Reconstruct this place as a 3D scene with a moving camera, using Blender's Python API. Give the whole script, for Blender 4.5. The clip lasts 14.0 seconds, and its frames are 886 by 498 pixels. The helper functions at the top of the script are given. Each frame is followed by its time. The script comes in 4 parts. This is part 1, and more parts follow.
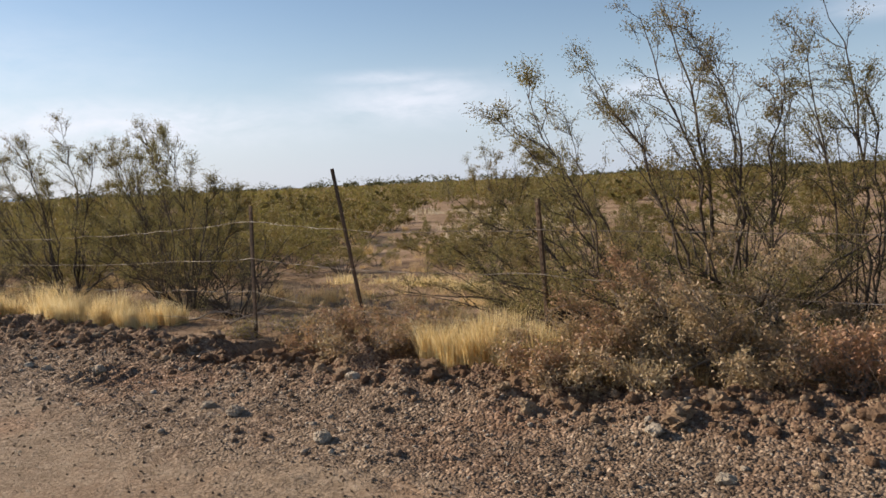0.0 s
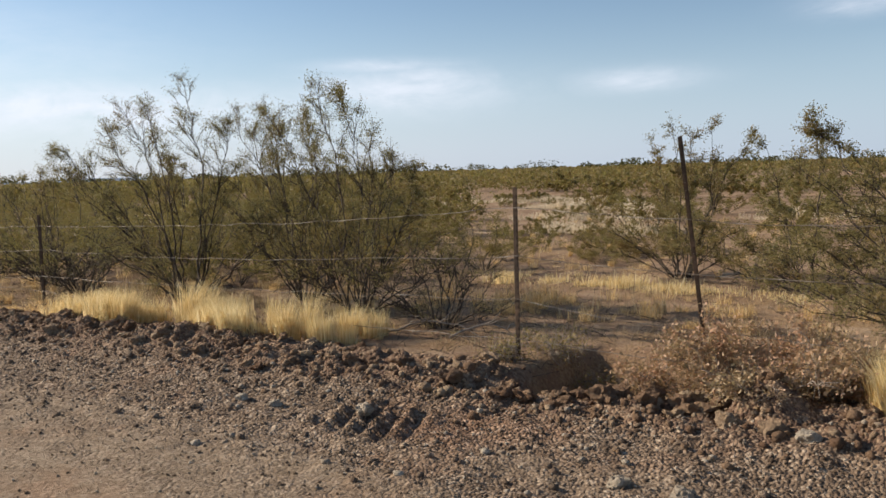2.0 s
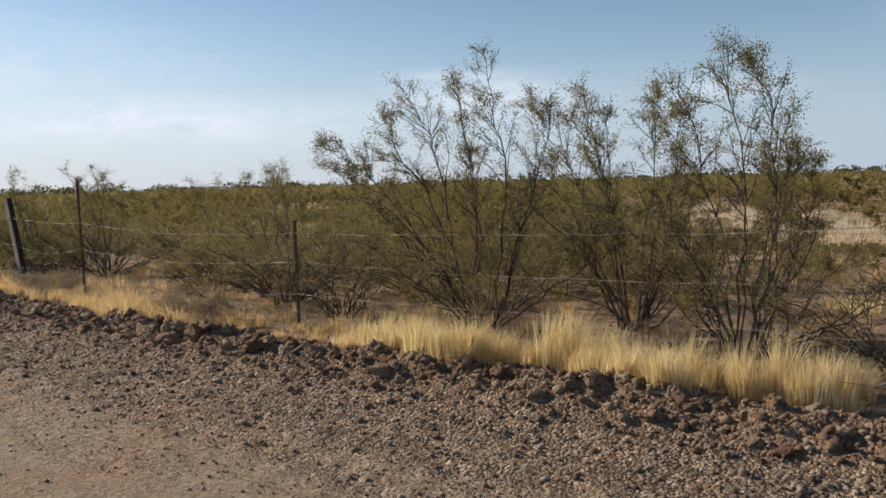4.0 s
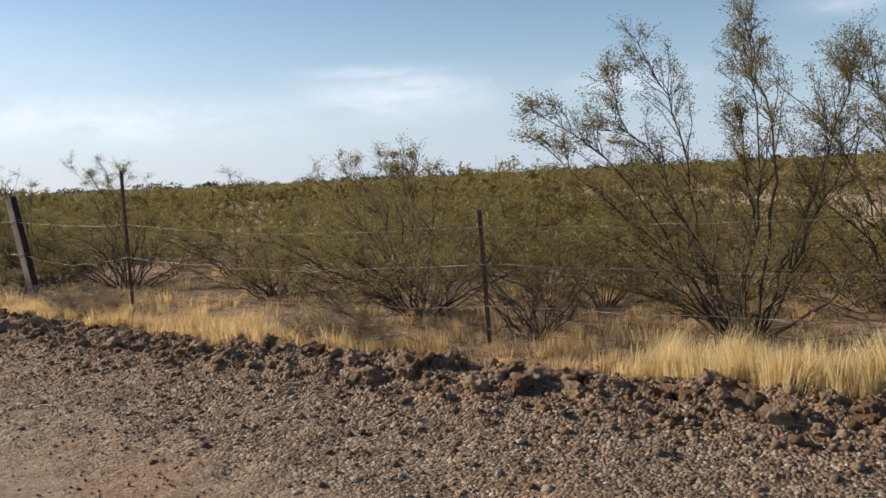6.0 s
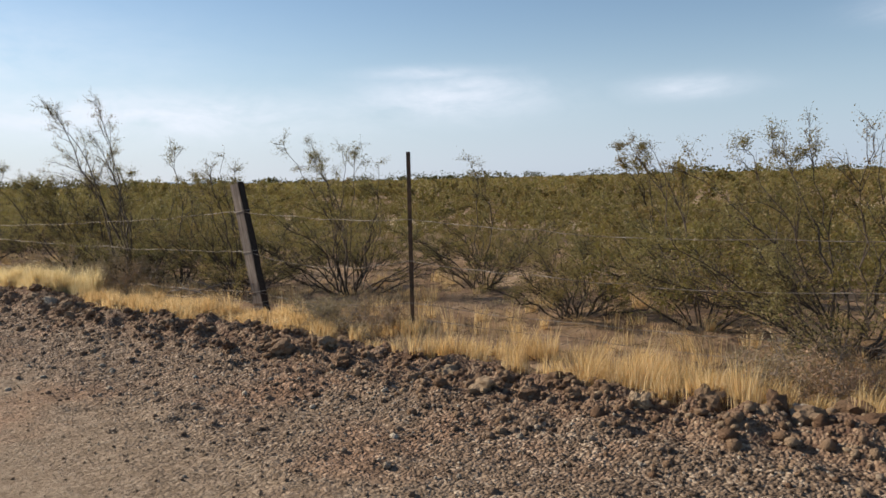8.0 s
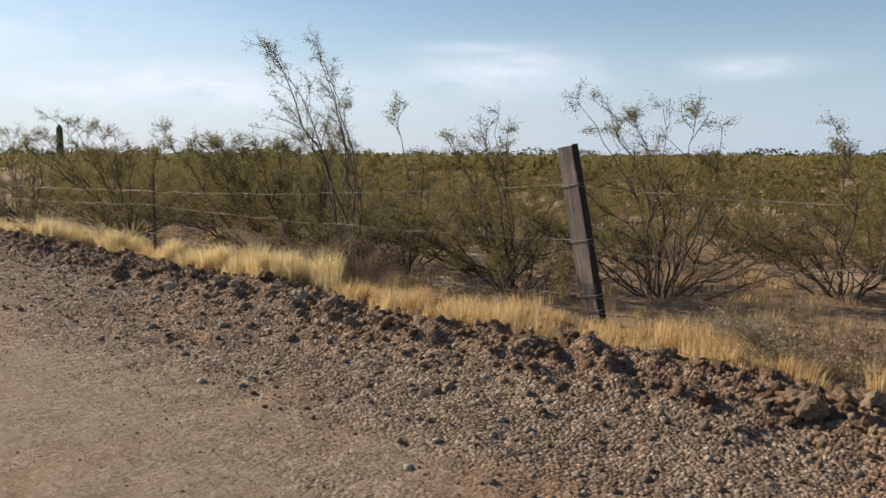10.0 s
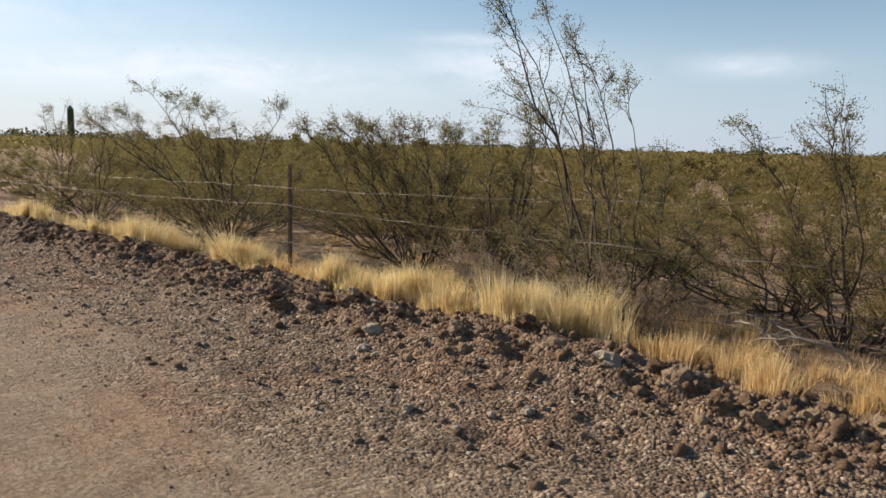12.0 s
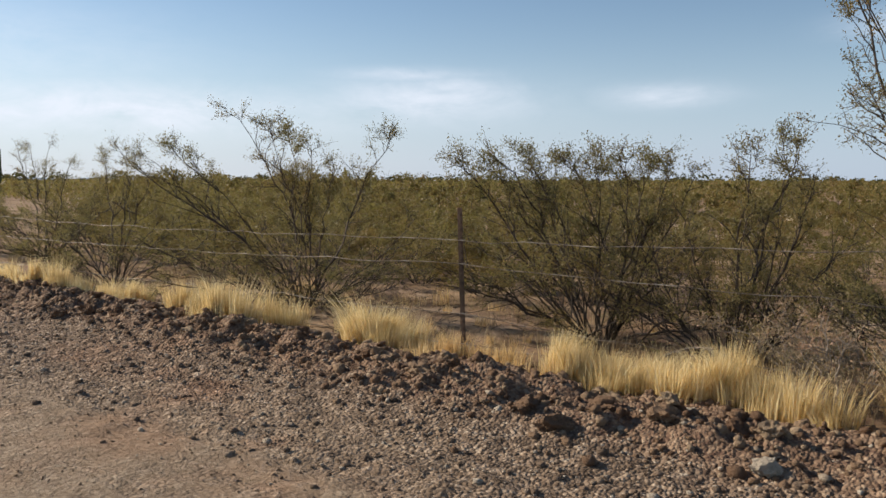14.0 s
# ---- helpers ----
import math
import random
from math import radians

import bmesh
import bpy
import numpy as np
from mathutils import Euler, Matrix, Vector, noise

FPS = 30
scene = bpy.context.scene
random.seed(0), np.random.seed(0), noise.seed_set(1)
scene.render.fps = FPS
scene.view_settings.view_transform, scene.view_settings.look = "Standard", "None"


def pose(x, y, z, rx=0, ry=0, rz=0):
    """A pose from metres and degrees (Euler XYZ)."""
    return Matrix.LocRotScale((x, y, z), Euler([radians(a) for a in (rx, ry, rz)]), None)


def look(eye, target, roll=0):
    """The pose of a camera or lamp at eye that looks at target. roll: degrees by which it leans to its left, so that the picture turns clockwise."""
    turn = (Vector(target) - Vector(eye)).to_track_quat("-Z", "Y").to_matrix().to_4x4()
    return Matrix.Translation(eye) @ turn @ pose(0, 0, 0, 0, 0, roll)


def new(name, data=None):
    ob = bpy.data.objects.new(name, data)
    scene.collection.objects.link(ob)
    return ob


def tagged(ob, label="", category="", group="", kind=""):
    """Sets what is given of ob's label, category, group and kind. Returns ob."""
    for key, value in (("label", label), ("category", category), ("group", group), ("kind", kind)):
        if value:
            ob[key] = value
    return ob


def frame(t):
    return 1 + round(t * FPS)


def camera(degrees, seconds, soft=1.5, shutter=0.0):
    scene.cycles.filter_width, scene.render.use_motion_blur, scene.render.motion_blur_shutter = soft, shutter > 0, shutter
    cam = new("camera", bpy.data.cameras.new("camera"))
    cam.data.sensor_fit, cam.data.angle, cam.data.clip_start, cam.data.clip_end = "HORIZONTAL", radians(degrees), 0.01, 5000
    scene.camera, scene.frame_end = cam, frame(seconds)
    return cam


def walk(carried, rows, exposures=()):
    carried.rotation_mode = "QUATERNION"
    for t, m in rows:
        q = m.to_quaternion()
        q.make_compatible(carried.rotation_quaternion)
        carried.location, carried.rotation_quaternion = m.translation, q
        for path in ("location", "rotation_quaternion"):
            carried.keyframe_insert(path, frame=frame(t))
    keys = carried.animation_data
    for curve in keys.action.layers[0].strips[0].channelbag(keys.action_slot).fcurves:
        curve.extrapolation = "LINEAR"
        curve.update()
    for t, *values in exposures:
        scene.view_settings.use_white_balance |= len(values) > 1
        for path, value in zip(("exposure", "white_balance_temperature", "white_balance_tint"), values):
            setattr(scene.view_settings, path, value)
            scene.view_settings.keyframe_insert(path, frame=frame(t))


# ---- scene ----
cam = camera(58.3, 14.0, soft=1.6)
PATH = [
    (0, (0.739, 0.385, 1.607), (-0.495, 1.95, 1.437), -2.7),
    (0.5, (-0.088, 0.309, 1.602), (-1.348, 1.844, 1.364), -3.2),
    (1, (-0.944, 0.284, 1.605), (-2.197, 1.825, 1.371), -3.9),
    (1.5, (-1.82, 0.295, 1.598), (-3.054, 1.851, 1.362), -3.5),
    (2, (-2.616, 0.297, 1.592), (-3.819, 1.883, 1.395), -1.8),
    (2.5, (-3.483, 0.299, 1.593), (-4.721, 1.859, 1.405), -1.5),
    (3, (-4.351, 0.297, 1.567), (-5.622, 1.83, 1.381), -1.4),
    (3.5, (-5.284, 0.247, 1.581), (-6.619, 1.726, 1.4), -1.8),
    (4, (-6.064, 0.177, 1.537), (-7.418, 1.639, 1.37), -1.6),
    (4.2, (-6.407, 0.15, 1.507), (-7.765, 1.604, 1.312), -1.9),
    (6.3, (-9.826, -0.095, 1.464), (-11.002, 1.514, 1.299), -2.8),
    (6.5, (-10.161, -0.083, 1.448), (-11.334, 1.53, 1.303), -2.6),
    (7, (-10.988, -0.133, 1.444), (-12.161, 1.48, 1.298), -2.1),
    (7.5, (-11.976, -0.208, 1.466), (-13.254, 1.323, 1.317), -1.3),
    (8, (-12.846, -0.232, 1.459), (-14.139, 1.283, 1.283), -1.4),
    (8.5, (-13.776, -0.291, 1.483), (-15.121, 1.174, 1.275), -1.1),
    (9, (-14.613, -0.351, 1.428), (-15.975, 1.098, 1.21), -0.7),
    (9.2, (-14.989, -0.378, 1.423), (-16.388, 1.031, 1.177), -0.2),
    (11.3, (-18.663, -0.229, 1.332), (-19.984, 1.257, 1.115), 1.0),
    (11.5, (-18.955, -0.244, 1.342), (-20.299, 1.217, 1.092), 1.8),
    (12, (-19.695, -0.191, 1.37), (-21.065, 1.244, 1.114), 1.4),
    (12.5, (-20.369, -0.156, 1.385), (-21.639, 1.372, 1.154), 1.2),
    (13, (-21.134, -0.122, 1.397), (-22.375, 1.436, 1.213), 0.3),
    (13.5, (-21.823, -0.12, 1.376), (-23.068, 1.436, 1.208), 0.1),
    (14, (-22.685, -0.168, 1.362), (-23.932, 1.387, 1.19), 0.1),
]
walk(cam, [(t, look(e, g, r)) for t, e, g, r in PATH], ((0.0, 0.36, 6700, 13), (1.4, 0.35, 6700, 11), (2.4, 0.36, 6500, 10), (3.1, 0.25, 6500, 10), (4.1, 0.24, 6500, 10), (6.3, 0.38, 6500, 10), (9.0, 0.31, 6500, 10), (11.4, 0.39, 6620, 10), (13.0, 0.35, 6560, 10), (14.0, 0.30, 6520, 10)))

# ---- world, sun, sky ----
SUN_AZ, SUN_EL = 197.0, 27.0          # degrees from +x, and above the horizon
sun_dir = Vector((math.cos(radians(SUN_AZ)) * math.cos(radians(SUN_EL)),
                  math.sin(radians(SUN_AZ)) * math.cos(radians(SUN_EL)), math.sin(radians(SUN_EL))))
sun_data = bpy.data.lights.new("sun", "SUN")
sun_data.energy, sun_data.angle, sun_data.color = 5.0, radians(0.6), (1.0, 0.88, 0.735)
sun = new("sun", sun_data)
sun.matrix_world = look((0, 0, 40), Vector((0, 0, 40)) - sun_dir)


class Nodes:
    """A short way to write node trees."""

    def __init__(self, tree):
        self.tree = tree
        tree.nodes.clear()

    def add(self, kind, ins=None, **props):
        n = self.tree.nodes.new(kind)
        for k, v in props.items():
            setattr(n, k, v)
        for k, v in (ins or {}).items():
            if isinstance(v, bpy.types.NodeSocket):
                self.tree.links.new(v, n.inputs[k])
            else:
                n.inputs[k].default_value = v
        return n

    def math(self, op, a, b=0.0, clamp=False):
        return self.add("ShaderNodeMath", {0: a, 1: b}, operation=op, use_clamp=clamp).outputs[0]

    def mix(self, fac, a, b, mode="MIX"):
        n = self.add("ShaderNodeMix", {0: fac, 6: a, 7: b}, data_type="RGBA", blend_type=mode)
        return n.outputs[2]

    def ramp(self, fac, *stops):
        n = self.add("ShaderNodeValToRGB", {0: fac})
        e = n.color_ramp.elements
        while len(e) < len(stops):
            e.new(0.5)
        for el, (p, c) in zip(e, stops):
            el.position = p
            el.color = (*c, 1) if isinstance(c, tuple) else (c, c, c, 1)
        return n.outputs[0]

    def noise(self, vec, scale, detail=4.0, rough=0.55, dist=0.0):
        return self.add("ShaderNodeTexNoise", {"Vector": vec, "Scale": scale, "Detail": detail,
                                               "Roughness": rough, "Distortion": dist}).outputs[0]


world = bpy.data.worlds.new("desert_sky")
scene.world = world
world.use_nodes = True
N = Nodes(world.node_tree)
sky = N.add("ShaderNodeTexSky", sky_type="NISHITA", sun_disc=False, sun_elevation=radians(SUN_EL),
            sun_rotation=radians(90 - SUN_AZ), air_density=1.0, dust_density=0.25, ozone_density=1.6).outputs[0]
way = N.add("ShaderNodeTexCoord").outputs["Generated"]
xyz = N.add("ShaderNodeSeparateXYZ", {0: way})
az = N.math("ARCTAN2", xyz.outputs[1], xyz.outputs[0])
el = N.math("ARCSINE", xyz.outputs[2])
flat = N.add("ShaderNodeCombineXYZ", {0: N.math("MULTIPLY", az, 1.0), 1: N.math("MULTIPLY", el, 2.5), 2: 0.3}).outputs[0]
puff = N.noise(flat, 9.0, 7.0, 0.62, 0.6)
fine = N.noise(flat, 30.0, 5.0, 0.6, 0.3)


def bank(a, e, wa, we, amount):
    """A soft bank of cloud round one direction of the sky, in degrees."""
    da = N.math("DIVIDE", N.math("SUBTRACT", az, radians(a)), radians(wa))
    de = N.math("DIVIDE", N.math("SUBTRACT", el, radians(e)), radians(we))
    r = N.math("ADD", N.math("MULTIPLY", da, da), N.math("MULTIPLY", de, de))
    return N.math("MULTIPLY", N.math("EXPONENT", N.math("MULTIPLY", r, -1.0)), amount)


cover = None
for one in ((130.0, 5.6, 7.5, 1.5, 0.85), (131.0, 7.4, 5.0, 0.5, 0.7), (128.0, 6.6, 3.0, 0.8, 0.8), (152.0, 4.6, 14.0, 1.6, 1.15), (113.5, 5.8, 4.0, 0.8, 0.75),
            (99.5, 9.6, 3.0, 0.8, 0.7), (84.0, 7.0, 8.0, 1.2, 0.7), (175.0, 8.0, 20.0, 3.0, 0.9),
            (40.0, 10.0, 25.0, 3.0, 0.7), (-60.0, 12.0, 40.0, 5.0, 0.6)):
    b = bank(*one)
    cover = b if cover is None else N.math("MAXIMUM", cover, b)
body = N.math("ADD", N.math("MULTIPLY", puff, 0.75), N.math("MULTIPLY", fine, 0.3))
cloud = N.math("MULTIPLY", cover, N.math("MULTIPLY", N.math("SUBTRACT", body, 0.30), 3.0), clamp=True)
low = N.math("DIVIDE", el, radians(7.0))
haze = N.math("MULTIPLY", N.math("EXPONENT", N.math("MULTIPLY", N.math("MULTIPLY", low, low), -1.0)), 0.78)
# whiter towards the sun's side
clear = N.mix(1.0, sky, (1.03, 1.07, 1.105, 1), "MULTIPLY")
hazy = N.mix(haze, clear, N.ramp(N.math("DIVIDE", az, math.pi), (0.54, (4.5, 5.7, 7.6)), (0.82, (6.1, 6.95, 8.45))))
skycol = N.mix(N.math("MULTIPLY", cloud, 0.8), hazy, (8.7, 9.2, 10.3, 1))
back = N.add("ShaderNodeBackground", {0: skycol, 1: 0.082}).outputs[0]
N.add("ShaderNodeOutputWorld", {0: back})


# ---- materials ----
def material(name):
    m = bpy.data.materials.new(name)
    m.use_nodes = True
    return m, Nodes(m.node_tree)


def finish(n, color, rough=0.9, bump=None, strength=0.4, distance=0.01, metal=0.0, spec=0.3, through_light=None):
    ins = {"Base Color": color, "Roughness": rough, "Metallic": metal, "Specular IOR Level": spec}
    if bump is not None:
        ins["Normal"] = n.add("ShaderNodeBump", {"Height": bump, "Strength": strength, "Distance": distance}).outputs[0]
    out = n.add("ShaderNodeBsdfPrincipled", ins).outputs[0]
    if through_light:
        amount, tint = through_light
        t = n.add("ShaderNodeBsdfTranslucent", {"Color": tint}).outputs[0]
        out = n.add("ShaderNodeMixShader", {0: amount, 1: out, 2: t}).outputs[0]
    n.add("ShaderNodeOutputMaterial", {0: out})


def ground_material():
    m, n = material("desert_ground")
    pos = n.add("ShaderNodeNewGeometry").outputs["Position"]
    berm = n.add("ShaderNodeAttribute", attribute_name="berm").outputs["Fac"]
    road = n.add("ShaderNodeAttribute", attribute_name="road").outputs["Fac"]
    patch = n.noise(pos, 0.45, 5, 0.6)
    mid = n.noise(pos, 4.0, 6, 0.65)
    grit = n.noise(pos, 38.0, 6, 0.7)
    chip = n.add("ShaderNodeTexVoronoi", {"Vector": pos, "Scale": 50.0, "Randomness": 1.0})
    lump = n.add("ShaderNodeTexVoronoi", {"Vector": n.mix(0.12, pos, n.add("ShaderNodeTexNoise", {"Vector": pos, "Scale": 6.0}).outputs[1]), "Scale": 21.0})
    tone = n.math("MULTIPLY", n.add("ShaderNodeSeparateColor", {0: chip.outputs["Color"]}).outputs[0], 0.5)
    tone = n.math("ADD", tone, n.math("MULTIPLY", n.add("ShaderNodeSeparateColor", {0: lump.outputs["Color"]}).outputs[1], 0.28))
    tone = n.math("ADD", tone, n.math("MULTIPLY", n.math("SUBTRACT", grit, 0.5), 0.9))
    desert = n.ramp(n.math("ADD", n.math("MULTIPLY", patch, 0.6), n.math("MULTIPLY", mid, 0.4)),
                    (0.37, (0.165, 0.105, 0.066)), (0.48, (0.26, 0.18, 0.118)), (0.56, (0.37, 0.275, 0.185)), (0.66, (0.54, 0.44, 0.32)))
    wisp = n.add("ShaderNodeMapping", {"Vector": pos, "Scale": (9.0, 26.0, 9.0)}).outputs[0]
    straw = n.ramp(n.math("ADD", n.noise(pos, 1.7, 5, 0.7), n.math("MULTIPLY", n.math("SUBTRACT", n.noise(wisp, 3.0, 4, 0.7), 0.5), 0.8)), (0.46, 0.0), (0.62, 0.75))
    desert = n.mix(straw, desert, n.ramp(grit, (0.38, (0.15, 0.095, 0.05)), (0.5, (0.31, 0.215, 0.115)), (0.62, (0.48, 0.365, 0.20))))
    gravel = n.ramp(tone, (0.05, (0.112, 0.078, 0.053)), (0.35, (0.215, 0.155, 0.106)), (0.6, (0.35, 0.262, 0.185)), (0.82, (0.64, 0.53, 0.40)))
    dirt = n.ramp(tone, (0.05, (0.115, 0.068, 0.048)), (0.38, (0.22, 0.142, 0.092)), (0.65, (0.325, 0.226, 0.148)), (0.88, (0.47, 0.365, 0.25)))
    dust = n.ramp(n.math("ADD", n.math("MULTIPLY", mid, 0.4), n.math("ADD", n.math("MULTIPLY", grit, 0.4), n.math("MULTIPLY", tone, 0.3))),
                  (0.36, (0.21, 0.152, 0.099)), (0.52, (0.305, 0.23, 0.155)), (0.70, (0.425, 0.335, 0.238)))
    red = n.ramp(n.noise(pos, 0.8, 4, 0.65), (0.50, 0.0), (0.66, 0.55))
    gravel = n.mix(red, gravel, n.mix(1.0, gravel, (1.12, 0.84, 0.72, 1), "MULTIPLY"))
    dust = n.mix(red, dust, n.mix(1.0, dust, (1.08, 0.88, 0.78, 1), "MULTIPLY"))
    # the packed wheel track shows through the loose gravel in streaks along the road
    streak = n.add("ShaderNodeMapping", {"Vector": pos, "Scale": (0.25, 1.6, 1.0)}).outputs[0]
    wheel = n.math("ADD", road, n.math("MULTIPLY", n.math("SUBTRACT", n.noise(streak, 1.3, 4, 0.6), 0.5), 1.1))
    wheel = n.ramp(wheel, (0.25, 0.0), (0.62, 1.0))
    near = n.mix(1.0, n.mix(wheel, gravel, dust), (0.95, 0.93, 0.91, 1), "MULTIPLY")
    roadside = n.ramp(n.math("ADD", road, n.math("MULTIPLY", n.math("SUBTRACT", mid, 0.5), 0.05)), (0.0, 0.0), (0.05, 1.0))
    desert = n.mix(1.0, desert, (1.0, 0.93, 0.875, 1), "MULTIPLY")
    col = n.mix(roadside, desert, near)
    bm = n.ramp(n.math("ADD", berm, n.math("MULTIPLY", n.math("SUBTRACT", mid, 0.5), 0.8)), (0.25, 0.0), (0.6, 1.0))
    col = n.mix(bm, col, dirt)
    rough = n.math("SUBTRACT", 1.0, n.math("MULTIPLY", wheel, 0.88))
    h = n.math("ADD", n.math("MULTIPLY", chip.outputs["Distance"], -0.9), n.math("MULTIPLY", lump.outputs["Distance"], -0.75))
    loose = n.math("ADD", n.math("MULTIPLY", n.math("MAXIMUM", roadside, bm), 0.85), 0.12)
    h = n.math("MULTIPLY", h, n.math("MULTIPLY", rough, loose))
    h = n.math("ADD", h, n.math("ADD", n.math("MULTIPLY", grit, 0.55), n.math("MULTIPLY", mid, 0.5)))
    finish(n, col, 0.95, h, 1.0, 0.032, spec=0.15)
    return m


def stone_material(name, *stops, rnd="Random Per Island"):
    m, n = material(name)
    if rnd == "Random Per Island":
        r = n.add("ShaderNodeNewGeometry").outputs[rnd]
    else:
        r = n.add("ShaderNodeObjectInfo").outputs["Random"]
    pos = n.add("ShaderNodeNewGeometry").outputs["Position"]
    g = n.noise(pos, 50.0, 6, 0.75)
    base = n.ramp(r, *stops)
    col = n.mix(0.55, base, n.ramp(g, (0.3, 0.35), (0.7, 1.0)), "MULTIPLY")
    finish(n, col, 0.95, g, 1.0, 0.03, spec=0.1)
    return m


def leaf_material(name, a, b, c, amount=0.35):
    m, n = material(name)
    r = n.add("ShaderNodeNewGeometry").outputs["Random Per Island"]
    o = n.add("ShaderNodeObjectInfo").outputs["Random"]
    pos = n.add("ShaderNodeNewGeometry").outputs["Position"]
    k = n.math("ADD", n.math("MULTIPLY", r, 0.55), n.math("MULTIPLY", n.noise(pos, 1.6, 3), 0.5))
    k = n.math("ADD", k, n.math("MULTIPLY", n.math("SUBTRACT", o, 0.5), 0.2))
    col = n.ramp(k, (0.15, a), (0.5, b), (0.85, c))
    worn = n.ramp(n.math("ADD", n.noise(pos, 0.9, 3, 0.6), n.math("MULTIPLY", n.math("SUBTRACT", r, 0.5), 0.25)), (0.46, 0.0), (0.66, 0.7))
    col = n.mix(worn, col, (b[0] * 1.15, b[1] * 0.78, b[2] * 0.85, 1))
    finish(n, col, 0.55, spec=0.35, through_light=(amount, n.mix(0.5, col, (0.23, 0.215, 0.06, 1))))
    return m


def bark_material(name, dark, light):
    m, n = material(name)
    pos = n.add("ShaderNodeNewGeometry").outputs["Position"]
    g = n.noise(pos, 45.0, 5, 0.65)
    k = n.math("ADD", n.math("MULTIPLY", g, 0.7), n.math("MULTIPLY", n.noise(pos, 4.0, 3), 0.3))
    finish(n, n.ramp(k, (0.32, dark), (0.68, light)), 0.85, g, 0.5, 0.005, spec=0.2)
    return m


def grass_material(name, a, b, c):
    m, n = material(name)
    r = n.add("ShaderNodeNewGeometry").outputs["Random Per Island"]
    pos = n.add("ShaderNodeNewGeometry").outputs["Position"]
    k = n.math("ADD", n.math("MULTIPLY", r, 0.5), n.math("MULTIPLY", n.noise(pos, 2.2, 4), 0.5))
    col = n.ramp(k, (0.22, a), (0.5, b), (0.78, c))
    finish(n, col, 0.6, spec=0.3, through_light=(0.45, col))
    return m


def post_steel():
    m, n = material("weathered_post_steel")
    pos = n.add("ShaderNodeNewGeometry").outputs["Position"]
    g = n.noise(pos, 22.0, 6, 0.7)
    s = n.noise(pos, 3.0, 4, 0.6)
    col = n.ramp(n.math("ADD", n.math("MULTIPLY", g, 0.5), n.math("MULTIPLY", s, 0.5)),
                 (0.36, (0.05, 0.036, 0.026)), (0.5, (0.095, 0.063, 0.042)), (0.66, (0.175, 0.108, 0.068)))
    finish(n, col, 0.75, g, 0.4, 0.002, metal=0.2)
    return m


def wire_steel():
    m, n = material("galvanised_wire")
    pos = n.add("ShaderNodeNewGeometry").outputs["Position"]
    col = n.ramp(n.noise(pos, 5.0, 4), (0.38, (0.10, 0.075, 0.055)), (0.54, (0.27, 0.23, 0.19)), (0.66, (0.46, 0.42, 0.36)))
    finish(n, col, 0.55, metal=0.35)
    return m


def weathered_wood():
    m, n = material("weathered_tie_wood")
    pos = n.add("ShaderNodeTexCoord").outputs["Object"]
    long = n.add("ShaderNodeMapping", {"Vector": pos, "Scale": (30.0, 30.0, 1.6)}).outputs[0]
    g = n.noise(long, 1.6, 6, 0.7, 0.4)
    s = n.noise(pos, 7.0, 5, 0.6)
    col = n.ramp(n.math("ADD", n.math("MULTIPLY", g, 0.65), n.math("MULTIPLY", s, 0.35)),
                 (0.32, (0.085, 0.066, 0.054)), (0.5, (0.20, 0.165, 0.138)), (0.68, (0.33, 0.28, 0.24)))
    finish(n, col, 0.9, g, 0.8, 0.006, spec=0.15)
    return m


def cactus_skin():
    m, n = material("saguaro_skin")
    pos = n.add("ShaderNodeNewGeometry").outputs["Position"]
    finish(n, n.ramp(n.noise(pos, 3.0, 4), (0.35, (0.03, 0.045, 0.02)), (0.65, (0.07, 0.09, 0.04))), 0.8)
    return m


def hazy_hill_material():
    m, n = material("hazy_far_hill")
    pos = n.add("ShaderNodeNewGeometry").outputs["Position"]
    # blue-grey base colour imitates the haze of distance
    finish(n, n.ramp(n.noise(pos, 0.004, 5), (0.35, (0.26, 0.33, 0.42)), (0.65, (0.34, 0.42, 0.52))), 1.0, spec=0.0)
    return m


GROUND = ground_material()
GRAVEL = stone_material("road_gravel", (0.0, (0.17, 0.118, 0.08)), (0.35, (0.275, 0.2, 0.14)), (0.6, (0.34, 0.238, 0.162)),
                        (0.82, (0.46, 0.36, 0.26)), (1.0, (0.74, 0.64, 0.50)))
CLOD = stone_material("dirt_clod", (0.0, (0.20, 0.12, 0.074)), (0.6, (0.34, 0.225, 0.14)), (1.0, (0.50, 0.37, 0.24)))
CLOD_ONE = stone_material("loose_clod", (0.0, (0.20, 0.12, 0.074)), (0.6, (0.34, 0.225, 0.14)), (1.0, (0.50, 0.37, 0.24)), rnd="Random")
PALE = stone_material("pale_rock", (0.0, (0.48, 0.39, 0.285)), (1.0, (0.66, 0.56, 0.43)), rnd="Random")
LEAF = leaf_material("creosote_leaf", (0.130, 0.112, 0.042), (0.222, 0.184, 0.070), (0.33, 0.272, 0.120), 0.46)
LEAF_FAR = leaf_material("creosote_leaf_far", (0.125, 0.104, 0.032), (0.208, 0.165, 0.052), (0.30, 0.235, 0.092), 0.45)
LEAF_DRY = leaf_material("dry_brush_leaf", (0.27, 0.182, 0.098), (0.45, 0.322, 0.182), (0.60, 0.485, 0.305), 0.3)
LEAF_DUN = leaf_material("dun_weed_leaf", (0.19, 0.145, 0.085), (0.32, 0.25, 0.15), (0.47, 0.385, 0.245), 0.3)
LEAF_WEED = leaf_material("weed_leaf", (0.19, 0.145, 0.045), (0.31, 0.24, 0.08), (0.43, 0.35, 0.14), 0.4)
